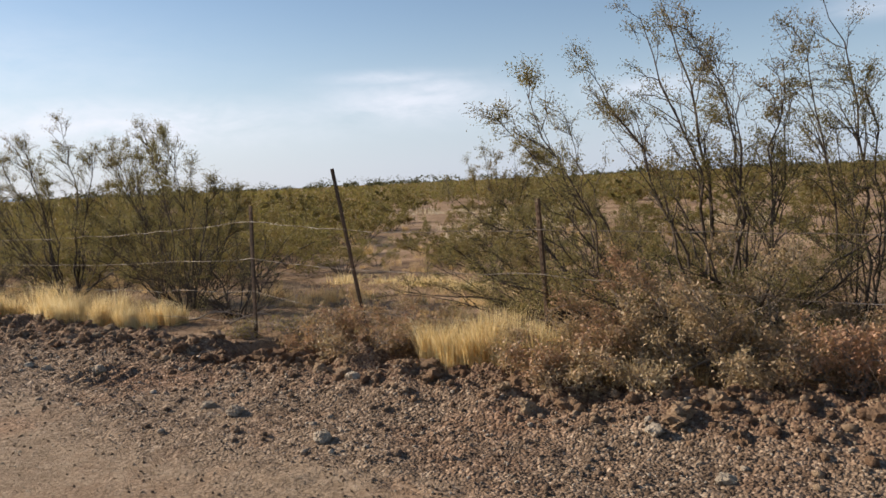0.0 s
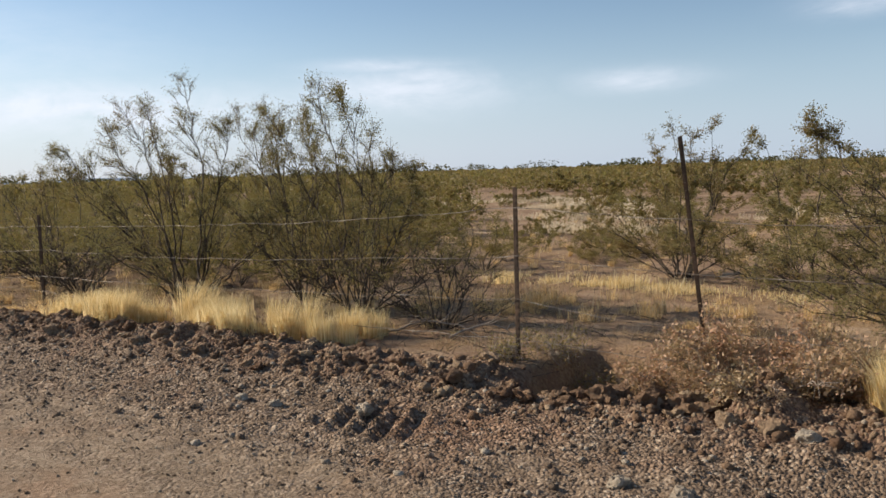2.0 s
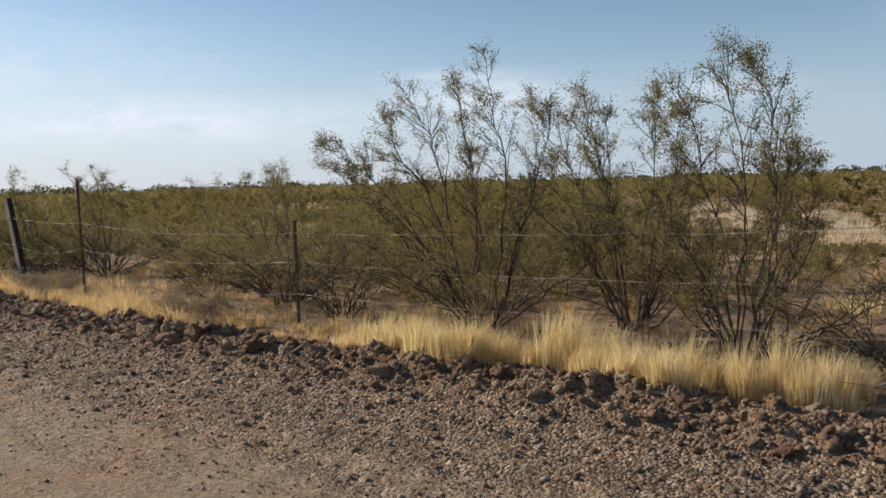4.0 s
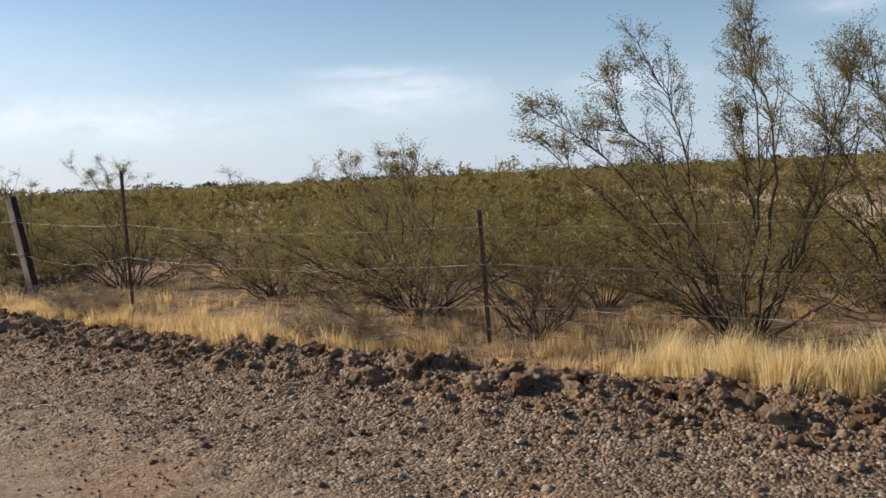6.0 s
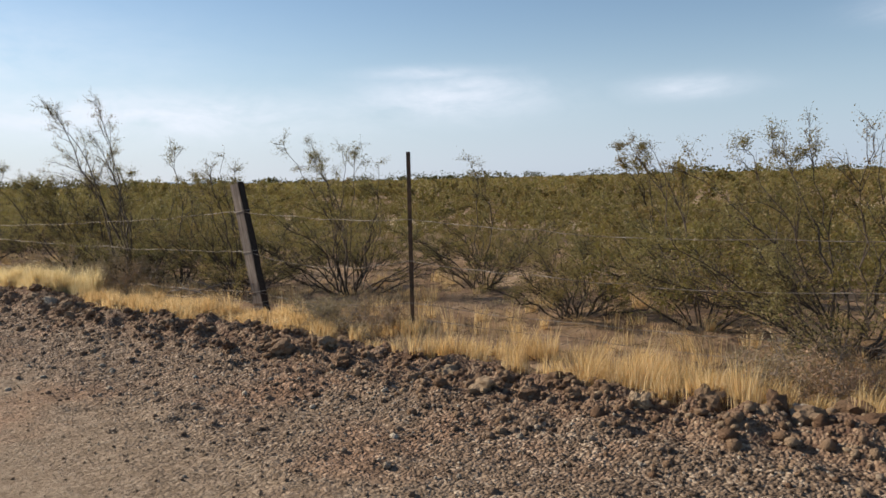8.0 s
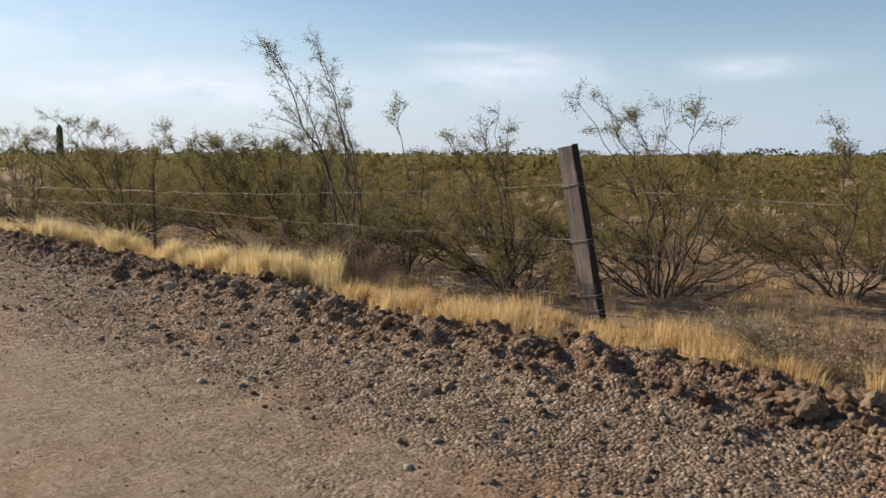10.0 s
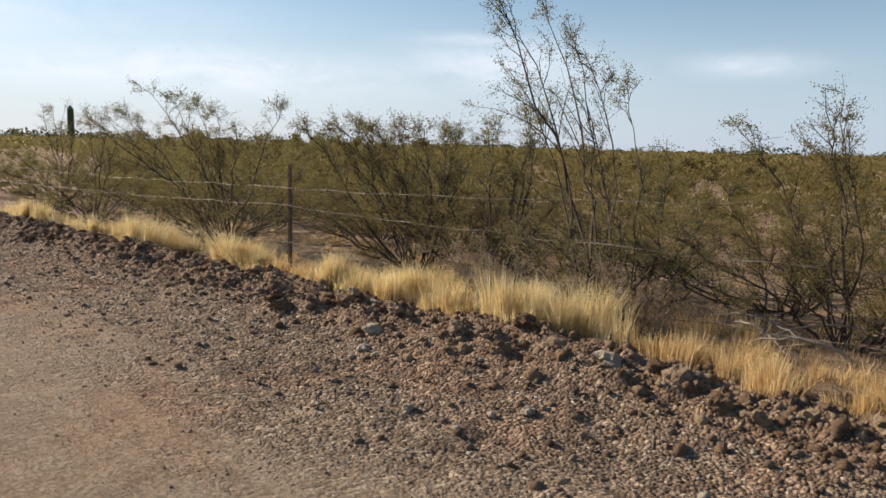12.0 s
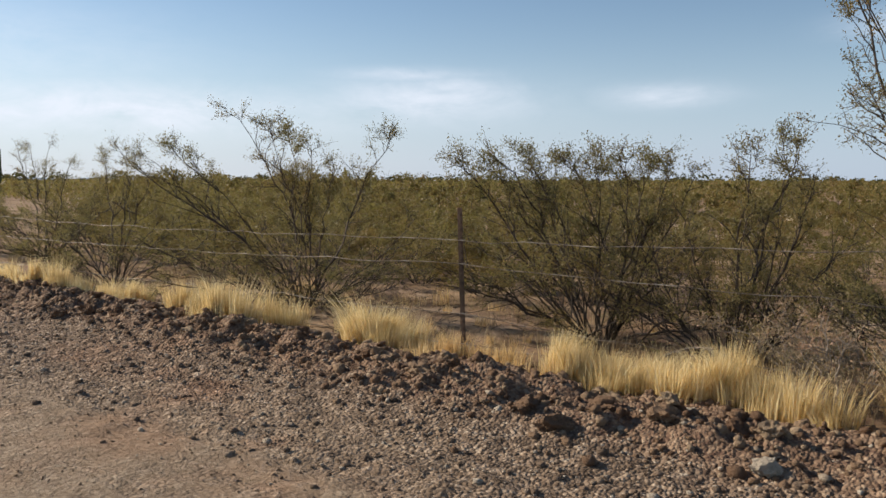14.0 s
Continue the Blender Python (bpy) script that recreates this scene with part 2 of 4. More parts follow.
LEAF_DARK = leaf_material("mesquite_leaf", (0.035, 0.045, 0.015), (0.06, 0.068, 0.022), (0.09, 0.095, 0.03), 0.2)
BARK = bark_material("creosote_bark", (0.035, 0.027, 0.021), (0.115, 0.09, 0.07))
BARK_PALE = bark_material("dead_wood", (0.17, 0.135, 0.105), (0.38, 0.32, 0.26))
STRAW = grass_material("tall_straw", (0.54, 0.385, 0.165), (0.80, 0.64, 0.325), (0.93, 0.83, 0.54))
STUBBLE = grass_material("low_straw", (0.46, 0.30, 0.12), (0.71, 0.505, 0.235), (0.88, 0.71, 0.42))
PALE_STRAW = grass_material("bleached_straw", (0.50, 0.40, 0.26), (0.68, 0.57, 0.40), (0.84, 0.75, 0.58))
DUN = grass_material("dun_stubble", (0.20, 0.14, 0.075), (0.36, 0.27, 0.155), (0.54, 0.43, 0.27))
STEEL, WIRE, WOOD, CACTUS, HAZY_HILL = post_steel(), wire_steel(), weathered_wood(), cactus_skin(), hazy_hill_material()
# near-black brown for one side of the wooden post
DARK_FACE = bark_material("near_black_face", (0.018, 0.014, 0.011), (0.055, 0.042, 0.034))


# ---- tools for meshes ----
def mesh_of(name, verts, faces, mat, smooth=False):
    verts, faces = np.asarray(verts, np.float32), np.asarray(faces, np.int32)
    me = bpy.data.meshes.new(name)
    me.vertices.add(len(verts))
    me.vertices.foreach_set("co", verts.ravel())
    k = faces.shape[1]
    me.loops.add(faces.size)
    me.loops.foreach_set("vertex_index", faces.ravel())
    me.polygons.add(len(faces))
    me.polygons.foreach_set("loop_start", np.arange(len(faces), dtype=np.int32) * k)
    me.polygons.foreach_set("loop_total", np.full(len(faces), k, np.int32))
    me.update(calc_edges=True)
    me.materials.append(mat)
    if smooth:
        me.shade_smooth()
    return me


def child(name, me, parent, label=""):
    ob = new(name, me)
    ob.parent = parent
    return tagged(ob, label)


def part(name, bm, mat, parent, label=""):
    me = bpy.data.meshes.new(name)
    bm.to_mesh(me)
    bm.free()
    me.materials.append(mat)
    return child(name, me, parent, label)


def lattice(ix, iy, seed):
    v = np.sin(ix * 127.1 + iy * 311.7 + seed * 74.7) * 43758.5453
    return v - np.floor(v)


def vnoise(x, y, seed=0):
    """Smooth noise of 0 to 1 on a unit lattice."""
    ix, iy = np.floor(x), np.floor(y)
    fx, fy = x - ix, y - iy
    fx, fy = fx * fx * (3 - 2 * fx), fy * fy * (3 - 2 * fy)
    a, b = lattice(ix, iy, seed), lattice(ix + 1, iy, seed)
    c, d = lattice(ix, iy + 1, seed), lattice(ix + 1, iy + 1, seed)
    return (a * (1 - fx) + b * fx) * (1 - fy) + (c * (1 - fx) + d * fx) * fy


def fbm(x, y, scale, octaves=4, seed=0):
    out, amp, tot = 0.0, 1.0, 0.0
    for i in range(octaves):
        out = out + amp * vnoise(x * scale, y * scale, seed + i * 7)
        tot += amp
        amp *= 0.5
        scale *= 2.03
    return out / tot - 0.5


# ---- the lie of the land ----
def crest(x):
    """Where the graded windrow beside the road has its crest."""
    return np.interp(x, (-60, -34, -28, -22, -18, -13, -9, -5, 0, 20), (3.4, 3.6, 3.78, 3.75, 3.85, 4.1, 4.6, 4.95, 5.25, 5.6))


def land(x, y):
    """Height of the ground."""
    x, y = np.asarray(x, float), np.asarray(y, float)
    s = y - crest(x)
    top = 0.17 + 0.12 * fbm(x, y * 0.3, 0.7, 3, 3) - 0.12 * np.exp(-((x + 5.2) / 0.8) ** 2) + 0.10 * np.clip((x + 1.8) / 1.6, 0, 1)
    behind = 0.075 * np.exp(-np.maximum(s, 0) / 5.0)
    front = top * np.exp(-(np.minimum(s, 0) / 0.62) ** 2)
    rear = behind + (top - behind) * np.exp(-(np.maximum(s, 0) / 0.42) ** 2)
    h = np.where(s < 0, front, rear)
    on = np.exp(-((s + 0.05) / 0.5) ** 2)
    lumps = np.abs(fbm(x, y, 2.6, 5, 11)) * 0.36 + np.abs(fbm(x, y, 7.5, 2, 13)) * 0.20 - 0.06
    h = h + on * lumps
    loose = np.exp(-((s + 1.3) / 0.9) ** 2)
    h = h + loose * (fbm(x, y, 5.0, 3, 23) * 0.06 + np.abs(fbm(x, y, 9.0, 2, 27)) * 0.05)
    wild = np.clip((s - 0.6) / 2.0, 0, 1)
    near = np.exp(-np.hypot(x + 14, y) / 60.0)
    h = h + wild * near * (fbm(x, y, 0.45, 4, 31) * 0.16 + fbm(x, y, 3.0, 3, 37) * 0.035)
    # a scour hole behind the windrow beside one post
    h = h - 0.50 / (1 + np.exp(-np.clip((x + 5.62) / 0.04, -40, 40))) * np.exp(-(np.maximum(x + 5.1, 0) / 0.55) ** 2 - ((y - 5.72) / 0.60) ** 4)
    # cleat marks pressed into the loose edge
    mark = np.exp(-((x + 6.0) / 0.42) ** 4 - ((y - 3.95) / 0.30) ** 4)
    h = h + mark * 0.042 * np.sin((x + 0.35 * y) * 2 * math.pi / 0.17)
    h = h + 0.02 * np.clip(1 - np.abs(y + 1.0) / 4.0, 0, 1) + 0.006 * fbm(x, y, 2.0, 3, 41) * 4 * (np.abs(s + 3) < 3)
    return h


def steps(a, b, fine, far_lo, far_hi, grow=1.16):
    mid = np.arange(a, b + fine * 0.5, fine)
    lo, hi, d = [], [], fine
    v = a
    while v > far_lo:
        d *= grow
        v -= d
        lo.append(v)
    v, d = b, fine
    while v < far_hi:
        d *= grow
        v += d
        hi.append(v)
    return np.array(lo[::-1] + list(mid) + hi)


gx, gy = steps(-32.5, 1.5, 0.046, -3000, 3000, 1.22), steps(2.3, 6.3, 0.04, -3000, 3000, 1.16)
mx, my = np.meshgrid(gx, gy)
gz = land(mx, my)
nx, ny = len(gx), len(gy)
idx = np.arange(nx * ny).reshape(ny, nx)
quads = np.stack([idx[:-1, :-1], idx[:-1, 1:], idx[1:, 1:], idx[1:, :-1]], -1).reshape(-1, 4)
gme = mesh_of("ground", np.stack([mx, my, gz], -1).reshape(-1, 3), quads, GROUND, True)
side = my - crest(mx)
bermv = np.exp(-((side + 0.02) / 0.48) ** 2)
roadv = np.clip(-(side + 0.25) / 3.3, 0, 1.0) * (my > -7) + (my <= -7) * 0.0
for nm, val in (("berm", bermv), ("road", roadv)):
    at = gme.attributes.new(nm, "FLOAT", "POINT")
    at.data.foreach_set("value", val.astype(np.float32).ravel())
ground = tagged(new("ground", gme), "dusty desert ground with a graded gravel road and windrow", "ground", kind="structure")


# ---- plants ----
def tubes(lines, sides=4):
    """One mesh's vertices and faces for tapered stems: (points, radius at foot, radius at tip)."""
    vs, fs, n = [], [], 0
    ang = np.arange(sides) * 2 * math.pi / sides
    for pts, r0, r1 in lines:
        pts = np.asarray(pts, float)
        k = len(pts)
        tan = np.gradient(pts, axis=0)
        tan /= np.linalg.norm(tan, axis=1, keepdims=True) + 1e-9
        ref = np.where(np.abs(tan[:, 2:3]) > 0.9, np.array([[1.0, 0, 0]]), np.array([[0, 0, 1.0]]))
        u = np.cross(tan, ref)
        u /= np.linalg.norm(u, axis=1, keepdims=True) + 1e-9
        w = np.cross(tan, u)
        r = np.linspace(r0, r1, k)[:, None, None]
        ring = pts[:, None] + r * (np.cos(ang)[None, :, None] * u[:, None] + np.sin(ang)[None, :, None] * w[:, None])
        vs.append(ring.reshape(-1, 3))
        a = (np.arange(k - 1)[:, None] * sides + np.arange(sides)[None]).ravel()
        b = (np.arange(k - 1)[:, None] * sides + (np.arange(sides)[None] + 1) % sides).ravel()
        fs.append(np.stack([a, b, b + sides, a + sides], -1) + n)
        n += k * sides
    return np.concatenate(vs), np.concatenate(fs)


def leaves_at(pts, size, rng, long=1.9):
    """Small pointed leaves, one at each point, turned at random."""
    k = len(pts)
    d = rng.normal(size=(k, 3))
    d /= np.linalg.norm(d, axis=1, keepdims=True)
    e = np.cross(d, rng.normal(size=(k, 3)))
    e /= np.linalg.norm(e, axis=1, keepdims=True) + 1e-9
    s = size * rng.uniform(0.6, 1.25, (k, 1))
    a, b = d * s * long * 0.62, e * s * 0.62
    v = np.stack([pts - a - b, pts - a * 0.6 + b, pts + a], 1).reshape(-1, 3)
    return v, np.arange(k * 3).reshape(-1, 3)


def crooked(p0, c1, end, k, wobble, rng):
    """A bent limb of k points from p0 by way of c1 to end, with its kinks."""
    u = np.linspace(0, 1, k)[:, None]
    path = (1 - u) ** 2 * p0 + 2 * u * (1 - u) * c1 + u ** 2 * end
    kinks = np.cumsum(rng.normal(0, wobble, (k, 3)), 0)
    return path + kinks - kinks[:1] * (1 - u) - kinks[-1:] * u


def along(path, t):
    """The point of a path at the share t of it, and the way it runs there."""
    f = t * (len(path) - 1)
    i = min(int(f), len(path) - 2)
    d = path[i + 1] - path[i]
    return path[i] + d * (f - i), d / (np.linalg.norm(d) + 1e-9)


def grow_bush(seed, height, spread, stems=15, branches=10, twigs=6, per_twig=17, leaf=0.0078, lean=(0.0, 0.0), low=0.24,
              crowd=0.62, thick=0.013, sprigs=(), loose=0.024, snags=3, bare=0.5, sweep=0.22):
    """Stems with their branches and twigs, and the leaf points, of a many-stemmed desert shrub.
    crowd: the least height of a stem, as a share of the whole. sweep: how far the tips trail with the wind, towards -x."""
    rng = np.random.default_rng(seed)
    limbs, spots, ends = [], [], []
    wind = np.array([-sweep, 0.0, 0.0])
    for i in range(stems):
        a = (i + rng.uniform(-0.4, 0.4)) * 2 * math.pi / stems
        r = 1.18 * spread * math.sqrt(rng.uniform(0.1, 1.0))
        z = height * rng.uniform(crowd - 0.2, 0.95) * (1 - 0.36 * (r / spread) ** 2)
        ends.append((r * math.cos(a) + (lean[0] - 0.5 * sweep) * z, r * math.sin(a) + lean[1] * z, z))
    ends += list(sprigs)
    for i, end in enumerate(ends):
        sprig = i >= stems
        end = np.array(end, float) - (np.array([0, 0, 0.16]) if sprig else 0.0)
        a = math.atan2(end[1], end[0])
        p0 = np.array([0.10 * math.cos(a) * rng.uniform(0.3, 1.4), 0.10 * math.sin(a) * rng.uniform(0.3, 1.4), -0.05])
        bend = rng.uniform(0.34, 0.52)
        c1 = p0 + (end - p0) * np.array([bend, bend, rng.uniform(0.48, 0.66)]) - 0.35 * wind * end[2] + rng.normal(0, 0.06, 3)
        length = np.linalg.norm(end - p0)
        path = crooked(p0, c1, end, 13, 0.016 + 0.006 * length, rng)
        lines = [(path, thick * rng.uniform(0.6, 1.25) * (1.15 if sprig else 1.0), 0.0026)]
        for j in range(int(branches * bare * 1.8) if sprig else branches):
            t = 1 - (1 - (0.42 if sprig else low)) * rng.random() ** 1.15
            base, d = along(path, min(t, 0.985))
            out = rng.normal(0, 1.0, 3) * np.array([1, 1, 0.55])
            d = d * 0.75 + out / (np.linalg.norm(out) + 1e-9) * rng.uniform(0.35, 0.95) + np.array([0, 0, 0.22]) + wind * 0.8
            d /= np.linalg.norm(d)
            bl = length * rng.uniform(0.13, 0.34) * ((1.25 - 1.02 * t) if sprig else (1.25 - 0.8 * t))
            tip = base + d * bl
            bp = crooked(base, base + d * bl * 0.5 + np.array([0, 0, 0.12 * bl]) + rng.normal(0, 0.1 * bl, 3), tip + wind * bl * 0.25, 6, 0.011, rng)
            lines.append((bp, 0.0030 + 0.006 * (1 - t), 0.0014))
            full = rng.gamma(4.0, 0.27)
            for k in range(twigs + sprig):
                tb, td = along(bp, 0.25 + 0.74 * rng.random() ** 0.75)
                td = td * 0.9 + rng.normal(0, 0.55, 3) + np.array([0, 0, 0.2])
                td /= np.linalg.norm(td)
                tip = tb + td * rng.uniform(0.05, 0.17)
                if per_twig:
                    lines.append((np.array([tb, tip]), 0.0020, 0.0010))
                m = max(1, int((per_twig or 6) * full * rng.uniform(0.5, 1.6)))
                q = rng.uniform(0.2, 1.1, (m, 1))
                spots.append(tb + (tip - tb) * q + rng.normal(0, loose, (m, 3)) * np.array([1.15, 1.15, 0.75]))
        for j in range(snags if per_twig else 0):
            base = path[int(rng.integers(2, 7))]
            d = np.array([end[0], end[1], 0.25]) * 0.25 + rng.normal(0, 0.17, 3)
            lines.append((np.array([base, base + d * 0.5 + rng.normal(0, 0.03, 3), base + d]), 0.004, 0.0015))
        limbs.append(lines)
    return limbs, np.concatenate(spots), rng


def set_bush(x, y, seed, height, spread, name="creosote_bush", leaf=0.0078, leaf_mat=None, bark=None, label="", category="bush",
             group="creosote bushes along the fence", foliage="fine small olive-green leaves", **kw):
    limbs, spots, rng = grow_bush(seed, height, spread, leaf=leaf, **kw)
    thing = new(name)
    thing.location = (x, y, float(land(x, y)))
    for lines in limbs:
        child("stem", mesh_of("stem", *tubes(lines, 3), bark or BARK, True), thing)
    tagged(child("foliage", mesh_of("foliage", *leaves_at(spots, leaf, rng), leaf_mat or LEAF), thing, foliage), kind="stuff")
    return tagged(thing, label or "olive-green creosote bush with bare dark stems", category, group)


# ---- the bushes that stand near the fence ----
set_bush(-11.2, 6.3, 5, 2.15, 1.5, bare=1.35, stems=18, lean=(0.0, -0.03), low=0.28, crowd=0.64, label="tall creosote bush with wispy top behind the fence",
         sprigs=((-1.25, -0.95, 2.02), (0.06, 0.06, 2.84), (0.25, -0.66, 2.53), (-1.31, -0.8, 1.8), (-0.66, -0.35, 2.55), (-0.88, -0.5, 2.37), (0.82, 0.08, 2.44), (0.06, -0.31, 2.03),))
set_bush(-8.7, 6.7, 8, 2.05, 1.2, bare=1.35, stems=17, lean=(0.04, -0.06), low=0.28, crowd=0.64, label="tall creosote bush with wispy top behind the fence",
         sprigs=((0.13, -0.61, 2.57), (0.22, -0.35, 2.51), (0.4, -0.07, 2.13), (0.35, 0.68, 1.73), (-0.04, -1.09, 2.27), (0.37, 0.27, 1.96),))
set_bush(-9.95, 7.1, 10, 2.05, 1.2, bare=1.35, stems=15, low=0.35, crowd=0.7, label="creosote bush between two taller ones",
         sprigs=((-0.52, -0.05, 2.56), (-0.51, -0.3, 2.26), (0.37, -0.2, 2.33), (0.74, -0.4, 2.15), (-0.23, -0.1, 2.22), (-1.34, 0.1, 2.54),))
set_bush(-7.35, 6.5, 12, 1.2, 0.8, stems=14, branches=7, twigs=4, per_twig=5, snags=7, label="small half-bare dark bush beside the fence post")
set_bush(-1.35, 6.5, 21, 2.0, 1.6, bare=0.9, stems=13, lean=(0.0, -0.10), low=0.22, thick=0.018, crowd=0.6, label="tall sprawling creosote bush over the fence line",
         sprigs=((-0.36, -0.6, 2.84), (-0.35, -0.3, 3.05), (-0.03, -0.5, 2.68), (-0.73, -0.7, 2.51), (0.04, -0.2, 2.51), (0.6, -0.5, 2.4), (0.6, -0.3, 2.15), (0.35, -0.6, 2.2), (-0.66, -0.4, 2.11),))
set_bush(-2.25, 6.75, 24, 1.5, 1.65, bare=0.8, stems=22, per_twig=16, branches=9, twigs=7, lean=(-0.22, -0.05), low=0.3, crowd=0.6, thick=0.016, label="spreading creosote bush with low slanting limbs",
         sprigs=((-0.07, -1.88, 2.14), (0.32, -2.06, 2.23), (-0.56, 0.0, 2.22), (-1.58, 0.2, 1.62), (-0.49, -0.3, 1.88), (-1.79, -0.2, 1.61), (-1.66, -0.4, 1.1), (-1.41, -0.5, 0.71), (-2.13, -0.1, 0.87), (-0.9, -0.7, 0.61),))
set_bush(-0.55, 7.2, 27, 2.0, 1.4, bare=0.8, stems=12, lean=(-0.05, -0.05), low=0.2,
         sprigs=((-0.28, -0.7, 2.72), (-0.16, -0.4, 3.04), (-0.03, -0.5, 2.4), (0.17, -0.6, 2.25), (-0.05, -0.4, 2.01), (-0.27, -0.1, 2.0),))
set_bush(-0.3, 8.7, 28, 1.6, 1.5, stems=14, low=0.15)
set_bush(-1.7, 8.4, 29, 1.45, 1.3, stems=13, low=0.15)
set_bush(0.5, 6.5, 30, 1.2, 0.9, stems=14, low=0.12, label="low olive bush among the dry brush")
set_bush(-6.6, 11.0, 31, 1.7, 1.2, stems=13, leaf=0.012, per_twig=18,
         sprigs=((-0.18, 0.05, 2.34), (-0.44, 0.0, 2.04), (0.36, 0.2, 2.19), (0.94, 0.0, 2.04), (0.16, -0.1, 2.23),))
set_bush(-4.8, 10.2, 33, 1.6, 1.3, stems=12, leaf=0.012, per_twig=18,
         sprigs=((-0.5, 0.0, 1.96), (0.06, 0.1, 1.99),))
set_bush(-3.4, 8.9, 34, 1.4, 1.3, stems=12, leaf=0.012, per_twig=18,
         sprigs=((-1.12, 0.0, 2.08), (-1.2, -0.2, 1.72), (-0.98, 0.1, 1.93),))
set_bush(-12.75, 5.75, 40, 1.05, 0.7, stems=22, branches=5, twigs=3, per_twig=5, low=0.55, label="small leafless many-stemmed bush beside a fence post")
set_bush(-14.35, 6.2, 43, 1.45, 1.7, stems=22, lean=(-0.05, -0.03), low=0.3, label="broad low creosote bush behind the fence",
         sprigs=((-0.78, 0.0, 1.74), (-0.65, 0.2, 1.76), (-0.43, 0.3, 1.88), (0.17, -0.2, 1.8), (0.53, -0.4, 1.64), (-1.43, -0.2, 1.64),))
set_bush(-16.9, 6.5, 46, 0.95, 0.85, stems=16, branches=7, label="small rounded creosote bush",
         sprigs=((-0.47, 0.0, 0.74), (0.06, 0.1, 0.86), (-0.14, -0.1, 0.91),))
set_bush(-16.2, 7.9, 47, 1.4, 1.3, stems=14,
         sprigs=((-0.9, 0.0, 1.96), (-0.7, 0.2, 1.9),))
set_bush(-18.9, 7.6, 48, 1.4, 1.2, stems=14,
         sprigs=((-0.13, 0.0, 1.69), (-0.1, 0.2, 1.66),))
set_bush(-18.2, 11.3, 49, 1.6, 1.2, stems=12, leaf=0.012, per_twig=18,
         sprigs=((-0.74, 0.0, 1.91), (-0.5, 0.2, 1.98), (-0.84, 0.1, 1.99),))
set_bush(-20.2, 6.55, 51, 1.5, 1.5, stems=20, low=0.25, label="broad creosote bush behind the leaning wooden post",
         sprigs=((-0.81, -0.3, 2.02), (-0.96, 0.2, 2.08), (-0.12, -0.4, 1.9), (-0.05, 0.0, 1.94), (0.42, -0.2, 2.0), (0.49, 0.1, 1.74),))
set_bush(-22.2, 6.6, 53, 1.35, 1.3, stems=15, low=0.2)
set_bush(-23.15, 5.3, 55, 1.25, 0.8, stems=10, crowd=0.6, bare=0.75, branches=8, twigs=5, per_twig=14, label="tall open creosote bush leaning over the fence",
         sprigs=((-0.67, -0.01, 2.74), (-0.72, -0.8, 2.74), (-0.58, -0.8, 2.62), (-0.24, -0.3, 2.49), (0.06, -0.5, 2.21), (-0.56, -0.6, 2.08), (-0.08, -0.2, 1.81),))
set_bush(-23.3, 6.1, 56, 1.45, 1.0, stems=14, low=0.2,
         sprigs=((-0.28, 0.15, 2.13),))
set_bush(-24.7, 5.7, 57, 1.45, 1.15, stems=16, low=0.2, label="dense creosote bush behind the fence",
         sprigs=((0.21, -0.2, 1.68), (0.13, 0.0, 1.53), (0.33, 0.1, 1.79), (0.4, 0.2, 1.75), (0.62, -0.2, 1.53),))
set_bush(-21.4, 5.8, 60, 1.4, 1.0, stems=14, low=0.3,
         sprigs=((-0.21, -0.3, 1.93), (-0.15, -0.1, 1.9), (-0.19, 0.1, 1.78), (-1.01, 0.0, 1.8),))
set_bush(-25.8, 5.8, 63, 1.45, 1.3, bare=0.9, stems=18, low=0.16,
         sprigs=((-0.78, -0.99, 1.68), (0.09, -0.75, 1.65), (-0.7, -0.6, 1.71), (-0.51, -0.4, 1.73), (0.22, -0.5, 1.65), (-0.67, -0.7, 1.61), (-0.35, -0.6, 1.7), (0.38, -0.3, 1.66), (0.43, 0.0, 1.61), (0.63, -0.1, 1.69), (0.8, 0.0, 1.51),))
set_bush(-28.9, 5.3, 66, 1.45, 1.5, bare=0.9, stems=20, low=0.18, label="wide creosote bush with a clear dark foot",
         sprigs=((0.69, -1.32, 1.99), (1.07, 0.14, 1.89), (0.87, -1.12, 1.91), (0.58, -0.69, 1.88), (0.59, -0.42, 1.79), (0.69, -0.23, 1.63), (-1.98, -0.9, 1.72), (-2.01, -0.6, 1.74), (-1.06, -0.8, 1.75),))
set_bush(-32.2, 5.0, 69, 1.45, 1.4, stems=17, low=0.16,
         sprigs=((0.0, 0.0, 1.81), (0.81, -0.2, 1.69), (1.33, -0.3, 1.57),))
set_bush(-36.2, 6.0, 71, 1.5, 1.5, stems=16, low=0.2,
         sprigs=((0.3, 0.0, 2.1), (-0.87, 0.2, 2.08), (-1.29, 0.1, 2.19), (1.43, -0.2, 1.71),))
set_bush(-38.3, 5.2, 72, 1.7, 1.5, stems=14, leaf=0.012, per_twig=18)
set_bush(-37.8, 7.6, 74, 1.75, 1.6, stems=14, leaf=0.012, per_twig=18)
set_bush(-30.9, 7.2, 73, 1.6, 1.4, stems=14, leaf=0.012, per_twig=18)
set_bush(-26.9, 7.6, 75, 1.7, 1.4, stems=14, leaf=0.012, per_twig=18)

